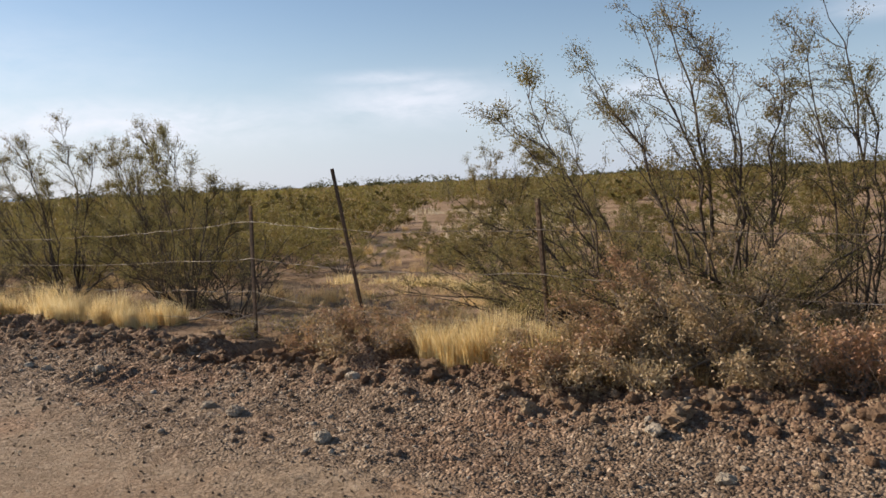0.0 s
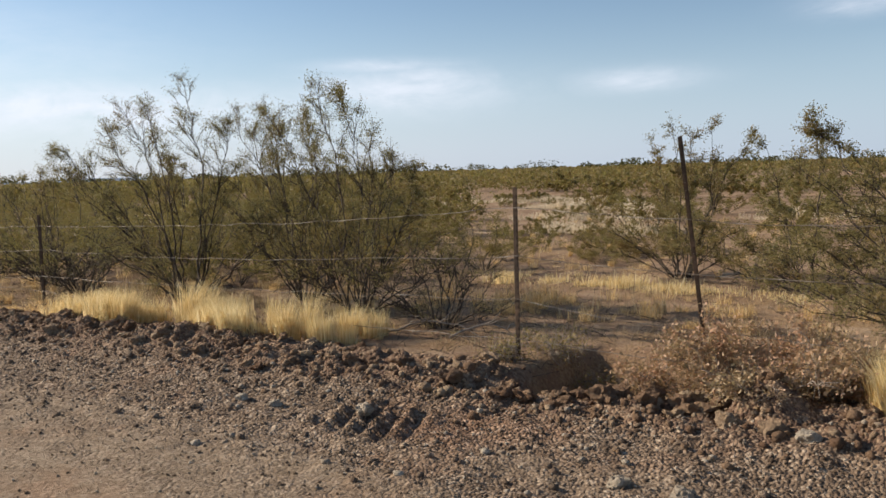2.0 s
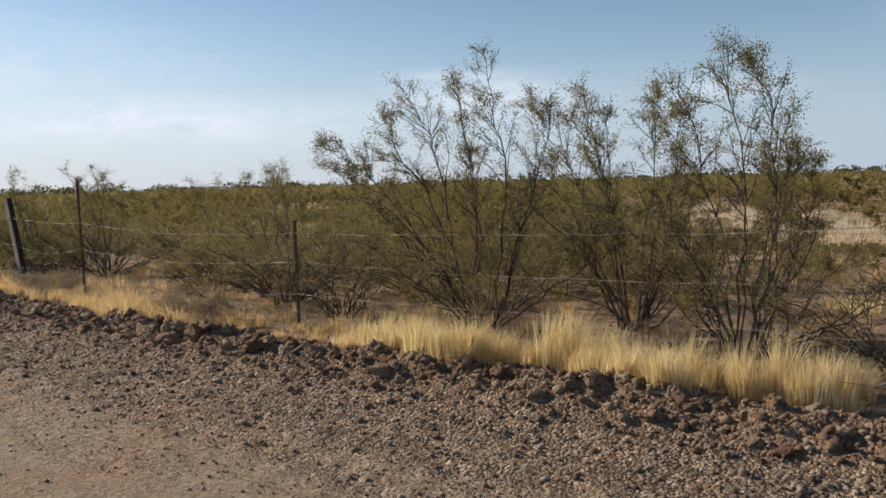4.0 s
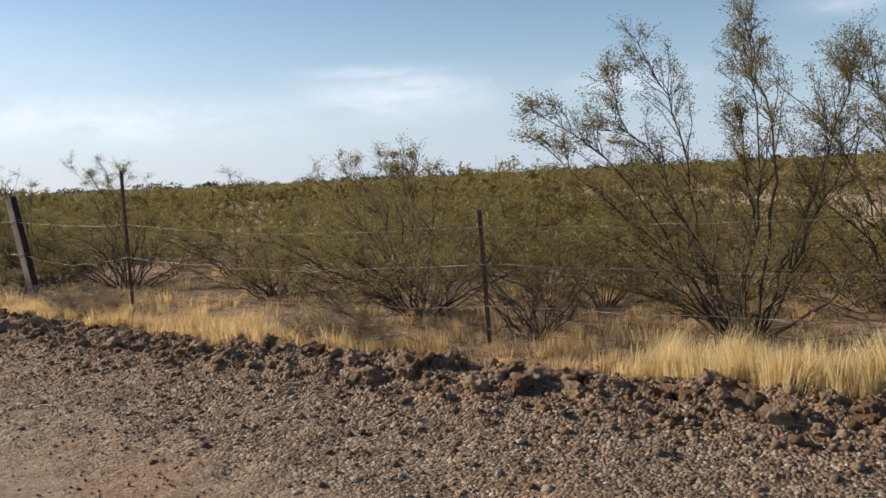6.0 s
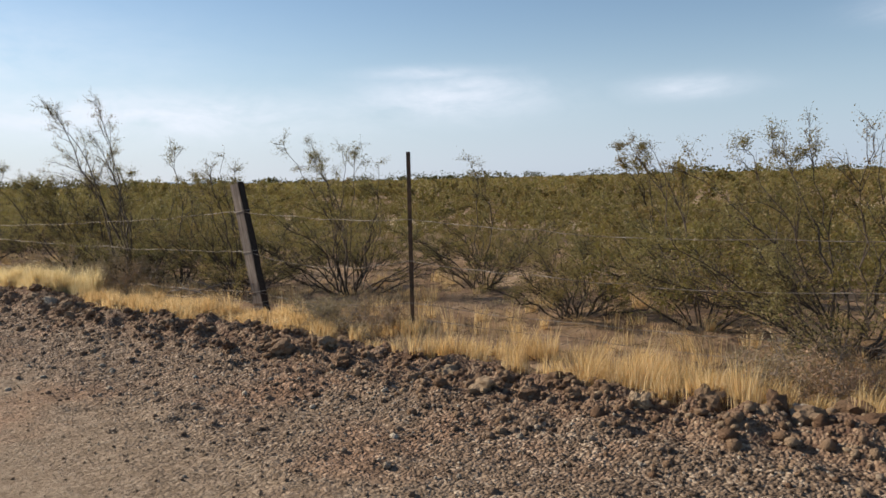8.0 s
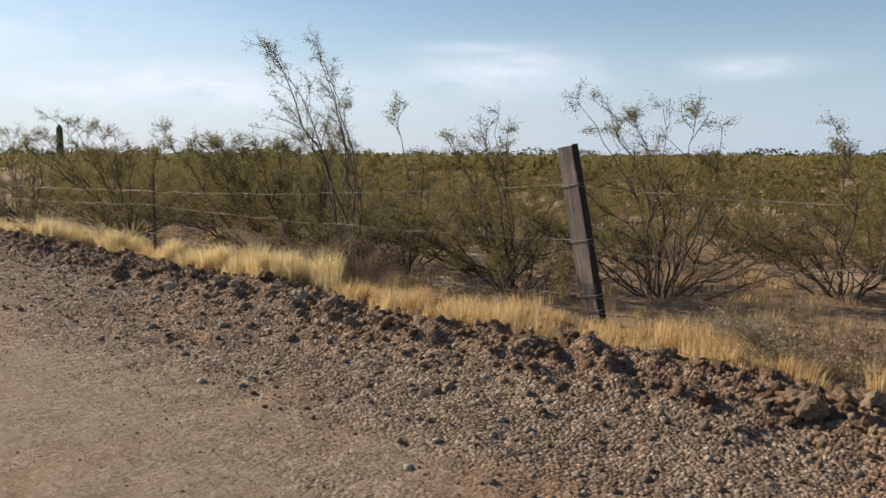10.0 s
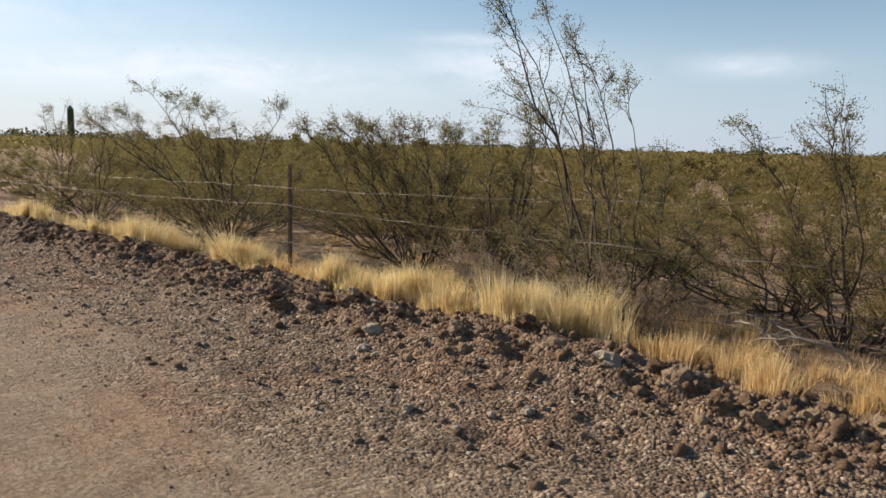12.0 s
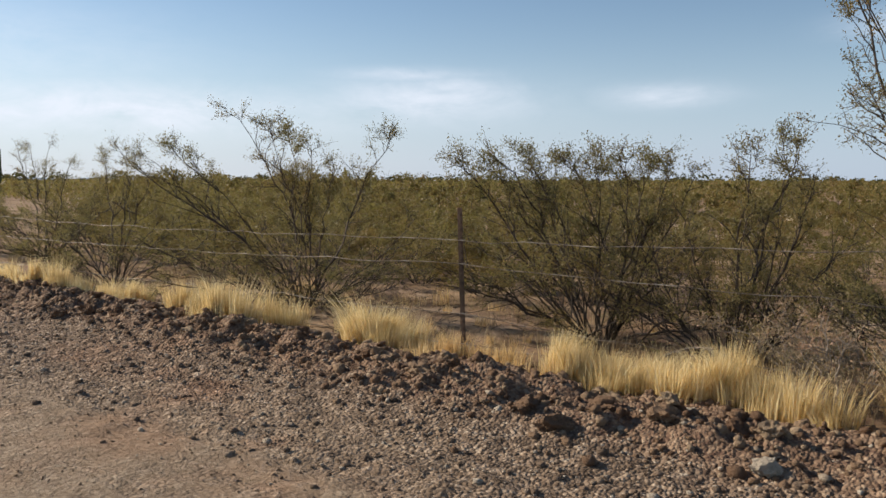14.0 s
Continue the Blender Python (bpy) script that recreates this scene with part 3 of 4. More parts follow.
# dry brush and low weeds
for x, y, s, h, w in ((-1.2, 5.8, 101, 1.2, 0.8), (-0.35, 5.95, 102, 0.75, 0.7), (0.5, 6.2, 103, 0.8, 0.6), (-1.95, 5.75, 104, 0.6, 0.5)):
    set_bush(x, y, s, h, w, name="dry_brush", leaf=0.0115, leaf_mat=LEAF_DRY, bark=BARK_PALE, stems=22, branches=9, twigs=6, low=0.12, per_twig=19, thick=0.005, foliage="shrivelled reddish-brown leaves",
             label="dead reddish-brown brush tangled against the fence", category="dry brush", group="dry brush by the fence")
for x, y, s, h, w in ((-3.95, 5.45, 105, 0.56, 0.62), (-4.35, 5.55, 106, 0.56, 0.5), (-3.6, 5.75, 115, 0.5, 0.5), (-2.1, 5.35, 107, 0.42, 0.5), (-1.7, 5.3, 112, 0.4, 0.5),
                      (-14.2, 4.75, 108, 0.38, 0.42), (-18.3, 4.75, 109, 0.36, 0.5), (-23.55, 4.85, 110, 0.75, 0.8), (-22.7, 4.9, 111, 0.5, 0.6)):
    set_bush(x, y, s, h, w, name="dry_weed", leaf=0.012 if x > -10 else 0.008, leaf_mat=LEAF_DRY if x > -10 else LEAF_DUN, bark=BARK_PALE, stems=16, branches=7, twigs=5, low=0.1, per_twig=17, thick=0.0035, snags=1, foliage="shrivelled reddish-brown leaves" if x > -10 else "shrivelled grey-brown leaves",
             label="low dry reddish-brown weed on the windrow's back" if x > -10 else "low dry grey-brown weed behind the windrow", category="dry weed", group="dry weeds")

for x, y, s, h, w in ((-5.74, 5.98, 113, 0.27, 0.26), (-5.5, 6.12, 114, 0.24, 0.26), (-5.98, 5.5, 116, 0.16, 0.12)):
    set_bush(x, y, s, h, w, name="green_weed", leaf=0.010, leaf_mat=LEAF_WEED, bark=BARK_PALE, stems=11, branches=5, twigs=4, low=0.1, per_twig=4, thick=0.003, snags=0, foliage="small yellow-green leaves",
             label="small yellow-green weed beside a steel fence post", category="weed", group="green weeds by the post")


# ---- the scrub behind: whole bushes out to about forty metres, then one far mass ----
def clearing(x, y):
    """True on the bare ground that opens behind the fence."""
    along = (y - 7.0) / 29.0
    mid = -4.9 - 20.5 * along
    return 0 <= along < 1.3 and abs(x - mid) < 1.7 + 1.6 * along


kinds = {}
for tier, (lf, per, tw, st) in enumerate(((0.018, 9, 7, 13), (0.040, 4.4, 6, 9))):
    for i, (h, w) in enumerate(((1.45, 1.25), (1.55, 1.4), (1.3, 1.35), (1.6, 1.3), (1.4, 1.5))):
        wisps = [(0.5 * math.cos(2.1 * k + i), 0.5 * math.sin(2.1 * k + i), h * (1.0 + 0.10 * ((k + i) % 3))) for k in range(i % 4)]
        limbs, spots, rng = grow_bush(200 + i, h, w, stems=st, branches=8, twigs=tw, per_twig=0, crowd=0.7, low=0.2, sprigs=wisps, loose=0.035)
        spots = np.repeat(spots, 2, 0)[rng.random(2 * len(spots)) < per / 12.0]
        spots = spots + rng.normal(0, 0.03, spots.shape)
        kinds[tier, i] = (spots, mesh_of("trunk", *tubes([(ln[0][::3], ln[1], ln[2]) for lines in limbs for ln in lines[:1]], 3), BARK), mesh_of("foliage", *leaves_at(spots, lf, rng, 1.7), LEAF_FAR))
rng = np.random.default_rng(77)
taken = [(-11.1, 6.2), (-8.7, 6.6), (-7.3, 6.5), (-1.3, 6.4), (-2.5, 6.9), (0.3, 7.4), (-6.6, 11), (-4.8, 10.2), (-12.7, 5.7), (-14.3, 6.1), (-16.9, 6.4),
         (-18.9, 7.6), (-20.1, 6.5), (-23.7, 5.4), (-24.6, 5.7), (-21.5, 5.7), (-25.7, 5.8), (-28.9, 5.3), (-32.2, 5), (-35, 6.2), (-30.9, 7.2), (-26.9, 7.6), (-9.9, 7.2), (-3.4, 8.9), (-16.2, 7.9), (-18.2, 11.3), (-22.2, 6.6)]
stand_at = []
for k in range(9000):
    if len(stand_at) >= 620:
        break
    y = float(6.7 + 38 * rng.random() ** 1.6)
    x = float(rng.uniform(-34 - 1.6 * (y - 5), 1.5 - 0.1 * y))
    thin = -21.0 - 0.8 * y < x < -18.5 - 0.12 * y
    gap = 1.0 + 0.016 * y + (1.5 if x > -4.5 - 0.6 * y else 0.35 if thin else 0.0)
    if clearing(x, y) or fbm(np.array(x), np.array(y), 0.16, 2, 91) < -0.08 or any((x - a) ** 2 + (y - b) ** 2 < gap * gap for a, b in taken):
        continue
    taken.append((x, y))
    stand_at.append((y, x, int(rng.integers(5)), rng.uniform(0.62, 1.02) * (0.82 if x > -4.5 - 0.6 * y or thin else 1.0), rng.uniform(0.9, 1.2), rng.uniform(0, 6.28)))
for k in range(26):
    y = float(rng.uniform(10.5, 34.0))
    x = float(-4.9 - 20.5 * (y - 7.0) / 29.0 + rng.uniform(-1, 1) * (1.5 + 1.6 * (y - 7.0) / 29.0))
    stand_at.append((y, x, int(rng.integers(5)), rng.uniform(0.2, 0.4), rng.uniform(1.0, 1.3), rng.uniform(0, 6.28)))
stand_at.append((12.2, -8.65, 2, 0.2, 1.3, 0.5))
stand_at.sort()
beyond = []
for i, (y, x, which, size, wide, turn) in enumerate(stand_at):
    spots, trunk_me, foliage_me = kinds[0 if y < 12 else 1, which]
    z = float(land(x, y)) - 0.02
    if i >= 285:
        c, q = math.cos(turn), math.sin(turn)
        p = spots[::3] * np.array([size * wide, size * wide, size])
        beyond.append(np.stack([p[:, 0] * c - p[:, 1] * q + x, p[:, 0] * q + p[:, 1] * c + y, p[:, 2] + z], 1))
        continue
    thing = new("creosote_bush")
    thing.location, thing.scale, thing.rotation_euler = (x, y, z), (size * wide, size * wide, size), (0, 0, turn)
    child("trunk", trunk_me, thing)
    child("foliage", foliage_me, thing)
    tagged(thing, "olive creosote bush in the open scrub", "bush", "creosote bushes in the scrub")


def far_scrub():
    rng = np.random.default_rng(5)
    pts, sizes = list(beyond), [np.full(len(p), 0.085) for p in beyond]
    n = 0
    while n < 3900:
        d = 30 + 900 * rng.random() ** 2.6
        a = radians(rng.uniform(84, 172))
        x, y = -11 + d * math.cos(a), d * math.sin(a)
        if y < 8 or (y < 43 and x > -34 - 1.6 * (y - 5)) or clearing(x, y):
            continue
        if fbm(np.array(x), np.array(y), 0.05, 2, 95) < (-0.02 if x > -5 - 0.62 * y and d < 120 else -0.13):
            continue
        h = rng.uniform(0.75, 1.4) * (1.0 if d < 150 else 1.15)
        w = rng.uniform(0.8, 1.6)
        m = 80 if d < 90 else 34
        u = rng.normal(size=(m, 3))
        u /= np.linalg.norm(u, axis=1, keepdims=True)
        u *= rng.uniform(0.4, 1.0, (m, 1)) ** 0.5
        p = u * np.array([w, w, h * 0.5]) + np.array([x, y, h * 0.55])
        p[:, 2] += rng.uniform(0, 0.3, m) * (rng.random(m) > 0.8)
        pts.append(p)
        sizes.append(np.full(m, 0.12 if d < 90 else 0.30))
        n += 1
    p, s = np.concatenate(pts), np.concatenate(sizes)
    v, f = leaves_at(p, s[:, None], rng, 1.4)
    return mesh_of("far_scrub", v, f, LEAF_FAR)


tagged(new("far_scrub", far_scrub()), "olive creosote scrub running out to the horizon", "scrub", kind="stuff")


def far_trees():
    rng = np.random.default_rng(15)
    pts = []
    for k in range(260):
        d = rng.uniform(330, 900)
        a = radians(rng.uniform(86, 168))
        h = (1.6 + 6.5 * rng.random() ** 2.2) * d / 600
        w = h * rng.uniform(0.8, 2.2)
        m = 70
        u = rng.normal(size=(m, 3))
        u /= np.linalg.norm(u, axis=1, keepdims=True)
        pts.append(u * np.array([w, w, h * 0.5]) * rng.uniform(0.5, 1, (m, 1)) + np.array([-11 + d * math.cos(a), d * math.sin(a), h * 0.55]))
    v, f = leaves_at(np.concatenate(pts), 1.0, rng, 1.3)
    return mesh_of("far_trees", v, f, LEAF_DARK)


tagged(new("far_trees", far_trees()), "dark green line of low trees on the horizon", "trees", kind="stuff")

# far hills, low, with the blue of distance haze painted into their colour
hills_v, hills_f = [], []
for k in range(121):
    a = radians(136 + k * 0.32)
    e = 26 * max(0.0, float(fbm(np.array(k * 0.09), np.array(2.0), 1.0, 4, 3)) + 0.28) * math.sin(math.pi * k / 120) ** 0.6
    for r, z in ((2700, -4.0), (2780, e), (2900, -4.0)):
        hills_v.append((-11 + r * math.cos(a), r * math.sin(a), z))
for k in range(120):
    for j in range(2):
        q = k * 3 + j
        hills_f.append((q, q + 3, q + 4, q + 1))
tagged(new("backdrop", mesh_of("backdrop", hills_v, hills_f, HAZY_HILL, True)), "low hills far off on the horizon, coloured blue for distance haze", "hills", kind="structure")


# ---- grass ----
def blades(strips, rng, width=0.0021, tuft=0.13):
    """Bent dry blades in tufts: strips of (x0, x1, offset from the crest, depth, tufts, blades each, height)."""
    vs = []
    for x0, x1, off, depth, tufts, each, height in strips:
        for k in range(tufts):
            x = rng.uniform(x0, x1)
            x = x + 0.32 * (np.round(x / 0.36 + rng.normal(0, 0.18)) * 0.36 - x) + rng.normal(0, 0.10)
            y = crest(x) + off + 0.35 * float(vnoise(np.array(x * 1.3), np.array(0.0), 71)) - 0.12 + depth * rng.random()
            h = height * rng.uniform(0.34, 1.2) * (0.42 + 0.95 * float(vnoise(np.array(x * 2.3), np.array(y * 1.5), 61)))
            if height < 0.41 and vnoise(np.array(x * 2.9), np.array(y * 2.9), 67) < 0.33:
                continue
            m = int(each * rng.uniform(0.8, 4.2) * (0.9 if height > 0.25 else 0.62))
            r = rng.uniform(0.3 * tuft, tuft) * np.sqrt(rng.random(m))
            a = rng.uniform(0, 6.283, m)
            foot = np.stack([x + r * np.cos(a), y + r * np.sin(a)], 1)
            z = land(foot[:, 0], foot[:, 1])
            base = np.column_stack([foot, z - 0.01])
            out = np.column_stack([np.cos(a), np.sin(a), np.zeros(m)]) * rng.uniform(0.0, 0.5, (m, 1)) ** 1.3 + np.array([0.05, 0.0, 0]) + rng.normal(0, 0.17, 3) * np.array([1, 1, 0])
            hh = h * rng.uniform(0.35, 1.12, (m, 1))
            midp = base + out * hh * 0.35 + np.array([0, 0, 0.58]) * hh
            tip = base + out * hh * 1.0 + np.array([0, 0, 1.0]) * hh
            b = rng.uniform(0, 3.14, m)
            w = np.column_stack([np.cos(b), np.sin(b), np.zeros(m)]) * width * rng.uniform(0.6, 1.3, (m, 1))
            vs.append(np.stack([base - w, base + w, midp + w * 0.8, midp - w * 0.8, tip, tip + w * 0.2], 1))
    v = np.concatenate(vs).reshape(-1, 3)
    q = np.arange(len(v) // 6)[:, None] * 6
    f = np.concatenate([q + np.array([[0, 1, 2, 3]]), q + np.array([[3, 2, 5, 4]])])
    return v, f


rng = np.random.default_rng(9)
tall = [(-11.4, -9.6, 0.12, 0.5, 115, 70, 0.38), (-9.7, -7.5, 0.15, 0.75, 110, 70, 0.36), (-3.35, -2.2, 0.12, 0.5, 105, 80, 0.42),
        (-25.3, -22.3, 0.22, 0.45, 165, 75, 0.35), (-27.4, -26.4, 0.2, 0.4, 55, 60, 0.32), (-29.0, -27.6, 0.2, 0.4, 60, 60, 0.34),
        (-31.5, -29.2, 0.2, 0.4, 50, 60, 0.3), (-36.0, -31.5, 0.2, 0.5, 60, 60, 0.3)]
far_straw = [(-18.5, -13.6, 22.4, 2.6, 120, 40, 0.26), (-24.0, -17.5, 27.0, 4.0, 110, 40, 0.28), (-13.0, -9.6, 12.5, 1.4, 60, 26, 0.28), (-9.0, -6.0, 18.0, 3.0, 60, 26, 0.34),
             (-16.0, -11.0, 17.0, 3.0, 60, 24, 0.3), (-26.0, -19.0, 14.0, 5.0, 70, 24, 0.3), (-32.0, -24.0, 22.0, 6.0, 80, 24, 0.34), (-38.0, -28.0, 12.0, 6.0, 70, 24, 0.32)]
tagged(new("pale_dry_grass", mesh_of("pale_dry_grass", *blades(far_straw, np.random.default_rng(19), 0.007, 0.55), PALE_STRAW)), "pale straw patches on the open ground in the scrub", "grass", kind="stuff")
strip = [(-8.6, -6.1, 4.6, 0.5, 70, 34, 0.17), (-6.4, -4.6, 4.4, 0.4, 30, 34, 0.16), (-9.5, -8.0, 5.2, 0.6, 20, 30, 0.15)]
tagged(new("straw_strip", mesh_of("straw_strip", *blades(strip, np.random.default_rng(23), 0.0032, 0.34), STRAW)), "low strip of straw-yellow grass across the bare clearing", "grass", kind="stuff")
tagged(new("tall_dry_grass", mesh_of("tall_dry_grass", *blades(tall, rng), STRAW)), "tall straw-yellow dry bunch grass behind the windrow", "grass", kind="stuff")
lowg = [(-22.3, -17.6, 0.15, 0.95, 330, 60, 0.165), (-16.9, -12.9, 0.15, 0.75, 230, 50, 0.22), (-13.2, -11.4, 0.2, 1.0, 60, 40, 0.13),
        (-27.0, -25.0, 0.15, 0.5, 60, 45, 0.18), (-3.2, -1.0, 0.1, 0.5, 70, 45, 0.20), (-12.5, -7.0, 1.0, 2.5, 130, 35, 0.2),
        (-7.5, -4.0, 2.4, 1.6, 75, 45, 0.19), (-12.0, -5.0, 5.5, 6.0, 90, 45, 0.2), (-17.0, -7.0, 9.0, 9.0, 90, 45, 0.26), (-21.0, -13.0, 1.2, 3.0, 170, 35, 0.2), (-31.0, -21.0, 1.0, 1.6, 120, 35, 0.18)]
tagged(new("low_dry_grass", mesh_of("low_dry_grass", *blades(lowg, rng), STUBBLE)), "low orange-tan dry grass and stubble", "grass", kind="stuff")

stub = [(-24.0, -12.0, 0.45, 1.5, 330, 26, 0.15), (-12.0, -2.5, 0.6, 1.6, 170, 22, 0.13), (-24.0, -3.0, 1.6, 3.0, 330, 24, 0.15), (-34.0, -24.0, 0.5, 2.4, 260, 24, 0.16)]
tagged(new("dry_stubble", mesh_of("dry_stubble", *blades(stub, rng, 0.0024, 0.42), DUN)), "grey-tan dry stubble over the ground behind the windrow", "grass", kind="stuff")


# ---- stones and clods ----
ICO_BM = bmesh.new()
bmesh.ops.create_icosphere(ICO_BM, subdivisions=1, radius=1.0)
ICO_V = np.array([v.co[:] for v in ICO_BM.verts])
ICO_F = np.array([[v.index for v in f.verts] for f in ICO_BM.faces])
ICO_BM.free()
rng = np.random.default_rng(31)


def scatter(x, y, r, flatness=0.7, sink=0.25, shape=ICO_V, faces=ICO_F):
    """Rough stones of radius r at the points x, y, one mesh."""
    k = len(x)
    v = shape[None] * (1 + rng.uniform(-0.28, 0.28, (k, len(shape), 1)))
    a = rng.uniform(0, 6.283, k)
    v = v * np.stack([rng.uniform(0.75, 1.3, k), rng.uniform(0.75, 1.2, k), rng.uniform(0.5, 1.0, k) * flatness + 0.1], 1)[:, None]
    c, s = np.cos(a)[:, None], np.sin(a)[:, None]
    v = np.stack([v[..., 0] * c - v[..., 1] * s, v[..., 0] * s + v[..., 1] * c, v[..., 2]], -1) * r[:, None, None]
    v = v + np.stack([x, y, land(x, y) + r * (flatness - sink) * 0.6], 1)[:, None]
    f = faces[None] + (np.arange(k) * len(shape))[:, None, None]
    return v.reshape(-1, 3), f.reshape(-1, 3)


OCT_V = np.array([(1, 0, 0), (-1, 0, 0), (0, 1, 0), (0, -1, 0), (0, 0, 1), (0, 0, -1)], float)
OCT_F = np.array([(0, 2, 4), (2, 1, 4), (1, 3, 4), (3, 0, 4), (2, 0, 5), (1, 2, 5), (3, 1, 5), (0, 3, 5)])
k = 42000
sx = rng.uniform(-34, 2.5, k)
sy = crest(sx) - 0.15 - np.abs(rng.normal(0, 0.95, k)) - (rng.random(k) > 0.86) * 1.6 * rng.random(k)
pressed = (np.abs(sx + 6.0) < 0.45) & (np.abs(sy - 3.95) < 0.34)
sr = np.where(pressed, 0.45, 1.0) * (0.0036 + 0.0095 * rng.random(k) ** 2.0) * np.where(sx < -17.5, 0.78, 1.0)
v, f = scatter(sx, sy, sr, 0.9, 0.3, OCT_V, OCT_F)
big = np.flatnonzero((sy > crest(sx) - 1.75) & ~pressed)[:4000]
v2, f2 = scatter(sx[big], sy[big] + rng.normal(0, 0.1, 4000), 0.011 + 0.018 * rng.random(4000) ** 3, 0.8, 0.5)
gravel = mesh_of("gravel", np.concatenate([v, v2]), np.concatenate([f, f2 + len(v)]), GRAVEL)
tagged(new("gravel", gravel), "loose grey-brown gravel along the road edge", "gravel", kind="stuff")
k = 6500
sx = rng.uniform(-34, 2.5, k)
sy = crest(sx) + rng.normal(-0.08, 0.28, k)
sr = 0.009 + 0.018 * rng.random(k) ** 1.5 + 0.026 * rng.random(k) ** 6
tagged(new("dirt_clods", mesh_of("dirt_clods", *scatter(sx, sy, sr, 0.9, 0.6), CLOD)), "dark red-brown clods heaped along the windrow", "dirt clods", kind="stuff")


def rock_mesh(name, seed, mat, rough=0.22):
    bm = bmesh.new()
    bmesh.ops.create_icosphere(bm, subdivisions=3, radius=1.0)
    noise.seed_set(seed)
    for v in bm.verts:
        d = noise.noise(v.co * 1.3) * rough * 2.0 + noise.noise(v.co * 3.1) * rough * 1.5 + noise.noise(v.co * 7.5) * rough * 0.8
        v.co *= 1 + d
        v.co.z *= 0.78
    me = bpy.data.meshes.new(name)
    bm.to_mesh(me)
    bm.free()
    me.materials.append(mat)
    return me


clod_meshes = [rock_mesh("dirt_clod", 40 + i, CLOD_ONE, 0.3) for i in range(6)]
for k in range(290):
    x = float(rng.uniform(-30.5, 1.0))
    y = float(crest(x) + rng.normal(-0.08, 0.17))
    r = float(rng.uniform(0.03, 0.066) * (1.25 if -18 < x < -10.5 else 1.25 if x > -5 else 1.0))
    ob = new("dirt_clod", clod_meshes[k % 6])
    ob.matrix_world = pose(x, y, float(land(x, y)) + r * 0.15, rng.uniform(-25, 25), rng.uniform(-25, 25), rng.uniform(0, 360)) @ Matrix.Diagonal((r * rng.uniform(0.9, 1.4), r, r, 1))
    tagged(ob, "dark red-brown clod of dried earth on the windrow", "dirt clod", "clods on the windrow")
pale_meshes = [rock_mesh("pale_rock", 60 + i, PALE, 0.2) for i in range(4)]
for i, (x, y, r) in enumerate(((-22.06, 3.66, 0.085), (-23.68, 3.32, 0.05), (-24.19, 3.77, 0.04), (-13.98, 4.48, 0.06), (-14.08, 4.1, 0.06), (-4.24, 3.8, 0.045),
                               (-3.92, 3.8, 0.05), (-2.96, 3.74, 0.05), (-7.13, 3.82, 0.035), (-6.78, 3.83, 0.04), (-6.07, 3.96, 0.05), (-3.56, 4.65, 0.05),
                               (-23.5, 3.07, 0.035), (-22.04, 2.91, 0.03), (-22.57, 2.58, 0.03), (-4.52, 4.91, 0.06), (-16.87, 4.2, 0.04), (-15.04, 4.3, 0.045),
                               (-1.1, 4.6, 0.045), (-0.6, 4.3, 0.04))):
    ob = new("rock", pale_meshes[i % 4])
    ob.matrix_world = pose(x, y, float(land(x, y)) + r * 0.4, 10 * (i % 3), -8, 47 * i) @ Matrix.Diagonal((r * 1.25, r, r, 1))
    tagged(ob, "pale tan rock lying in the road-edge gravel", "rock", "pale rocks in the gravel")


# ---- the fence ----
fence = tagged(new("wire_fence"), "sagging barbed wire fence on mixed steel and wooden posts", "fence")


def t_section(length, slim=1.0):
    """A studded steel T-post, flange towards -y, standing on the origin."""
    bm = bmesh.new()
    for sx0, sy0, cx, cy in ((0.038, 0.006, 0, -0.014), (0.007, 0.032, 0, 0.005)):
        m = Matrix.Translation((cx, cy, length / 2 - 0.15)) @ Matrix.Diagonal((sx0 * slim, sy0, length + 0.3, 1))
        bmesh.ops.create_cube(bm, size=1.0, matrix=m)
    z = 0.1
    while z < length - 0.03:
        bmesh.ops.create_cube(bm, size=1.0, matrix=Matrix.Translation((0, -0.019, z)) @ Matrix.Diagonal((0.012, 0.006, 0.022, 1)))
        z += 0.055
    bmesh.ops.bevel(bm, geom=bm.edges[:], offset=0.0012, segments=1, affect="EDGES")
    return bm


def stand(ob, foot, tip, turn=0.0):
    up = (Vector(tip) - Vector(foot)).normalized()
    q = Vector((0, 0, 1)).rotation_difference(up)
    ob.matrix_basis = Matrix.Translation(foot) @ q.to_matrix().to_4x4() @ pose(0, 0, 0, 0, 0, turn)


# foot x, y; tip x, y, z; heights of the strands
POSTS = (("end", (3.2, 5.65), (3.2, 5.65, 1.35), (1.2, 0.88, 0.5, 0.25), 5),
         ("steel", (-2.38, 5.64), (-2.31, 5.40, 1.45), (1.22, 0.88, 0.52, 0.25), -15),
         ("steel", (-5.91, 5.60), (-5.96, 5.68, 1.44), (1.28, 0.90, 0.56, 0.24), 8),
         ("steel", (-12.93, 5.30), (-13.02, 5.36, 1.18), (1.04, 0.73, 0.39, 0.20), 20),
         ("steel", (-17.77, 5.085), (-17.755, 5.07, 1.71), (1.10, 0.72, 0.33, 0.18), 35),
         ("wood", (-19.96, 5.03), (-20.195, 4.935, 1.46), (1.16, 0.72, 0.28, 0.16), 2),
         ("steel", (-26.13, 4.38), (-26.21, 4.43, 1.165), (0.93, 0.76, 0.40, 0.18), 15),
         ("end", (-36.5, 3.7), (-36.5, 3.7, 1.25), (1.0, 0.75, 0.42, 0.2), 10))
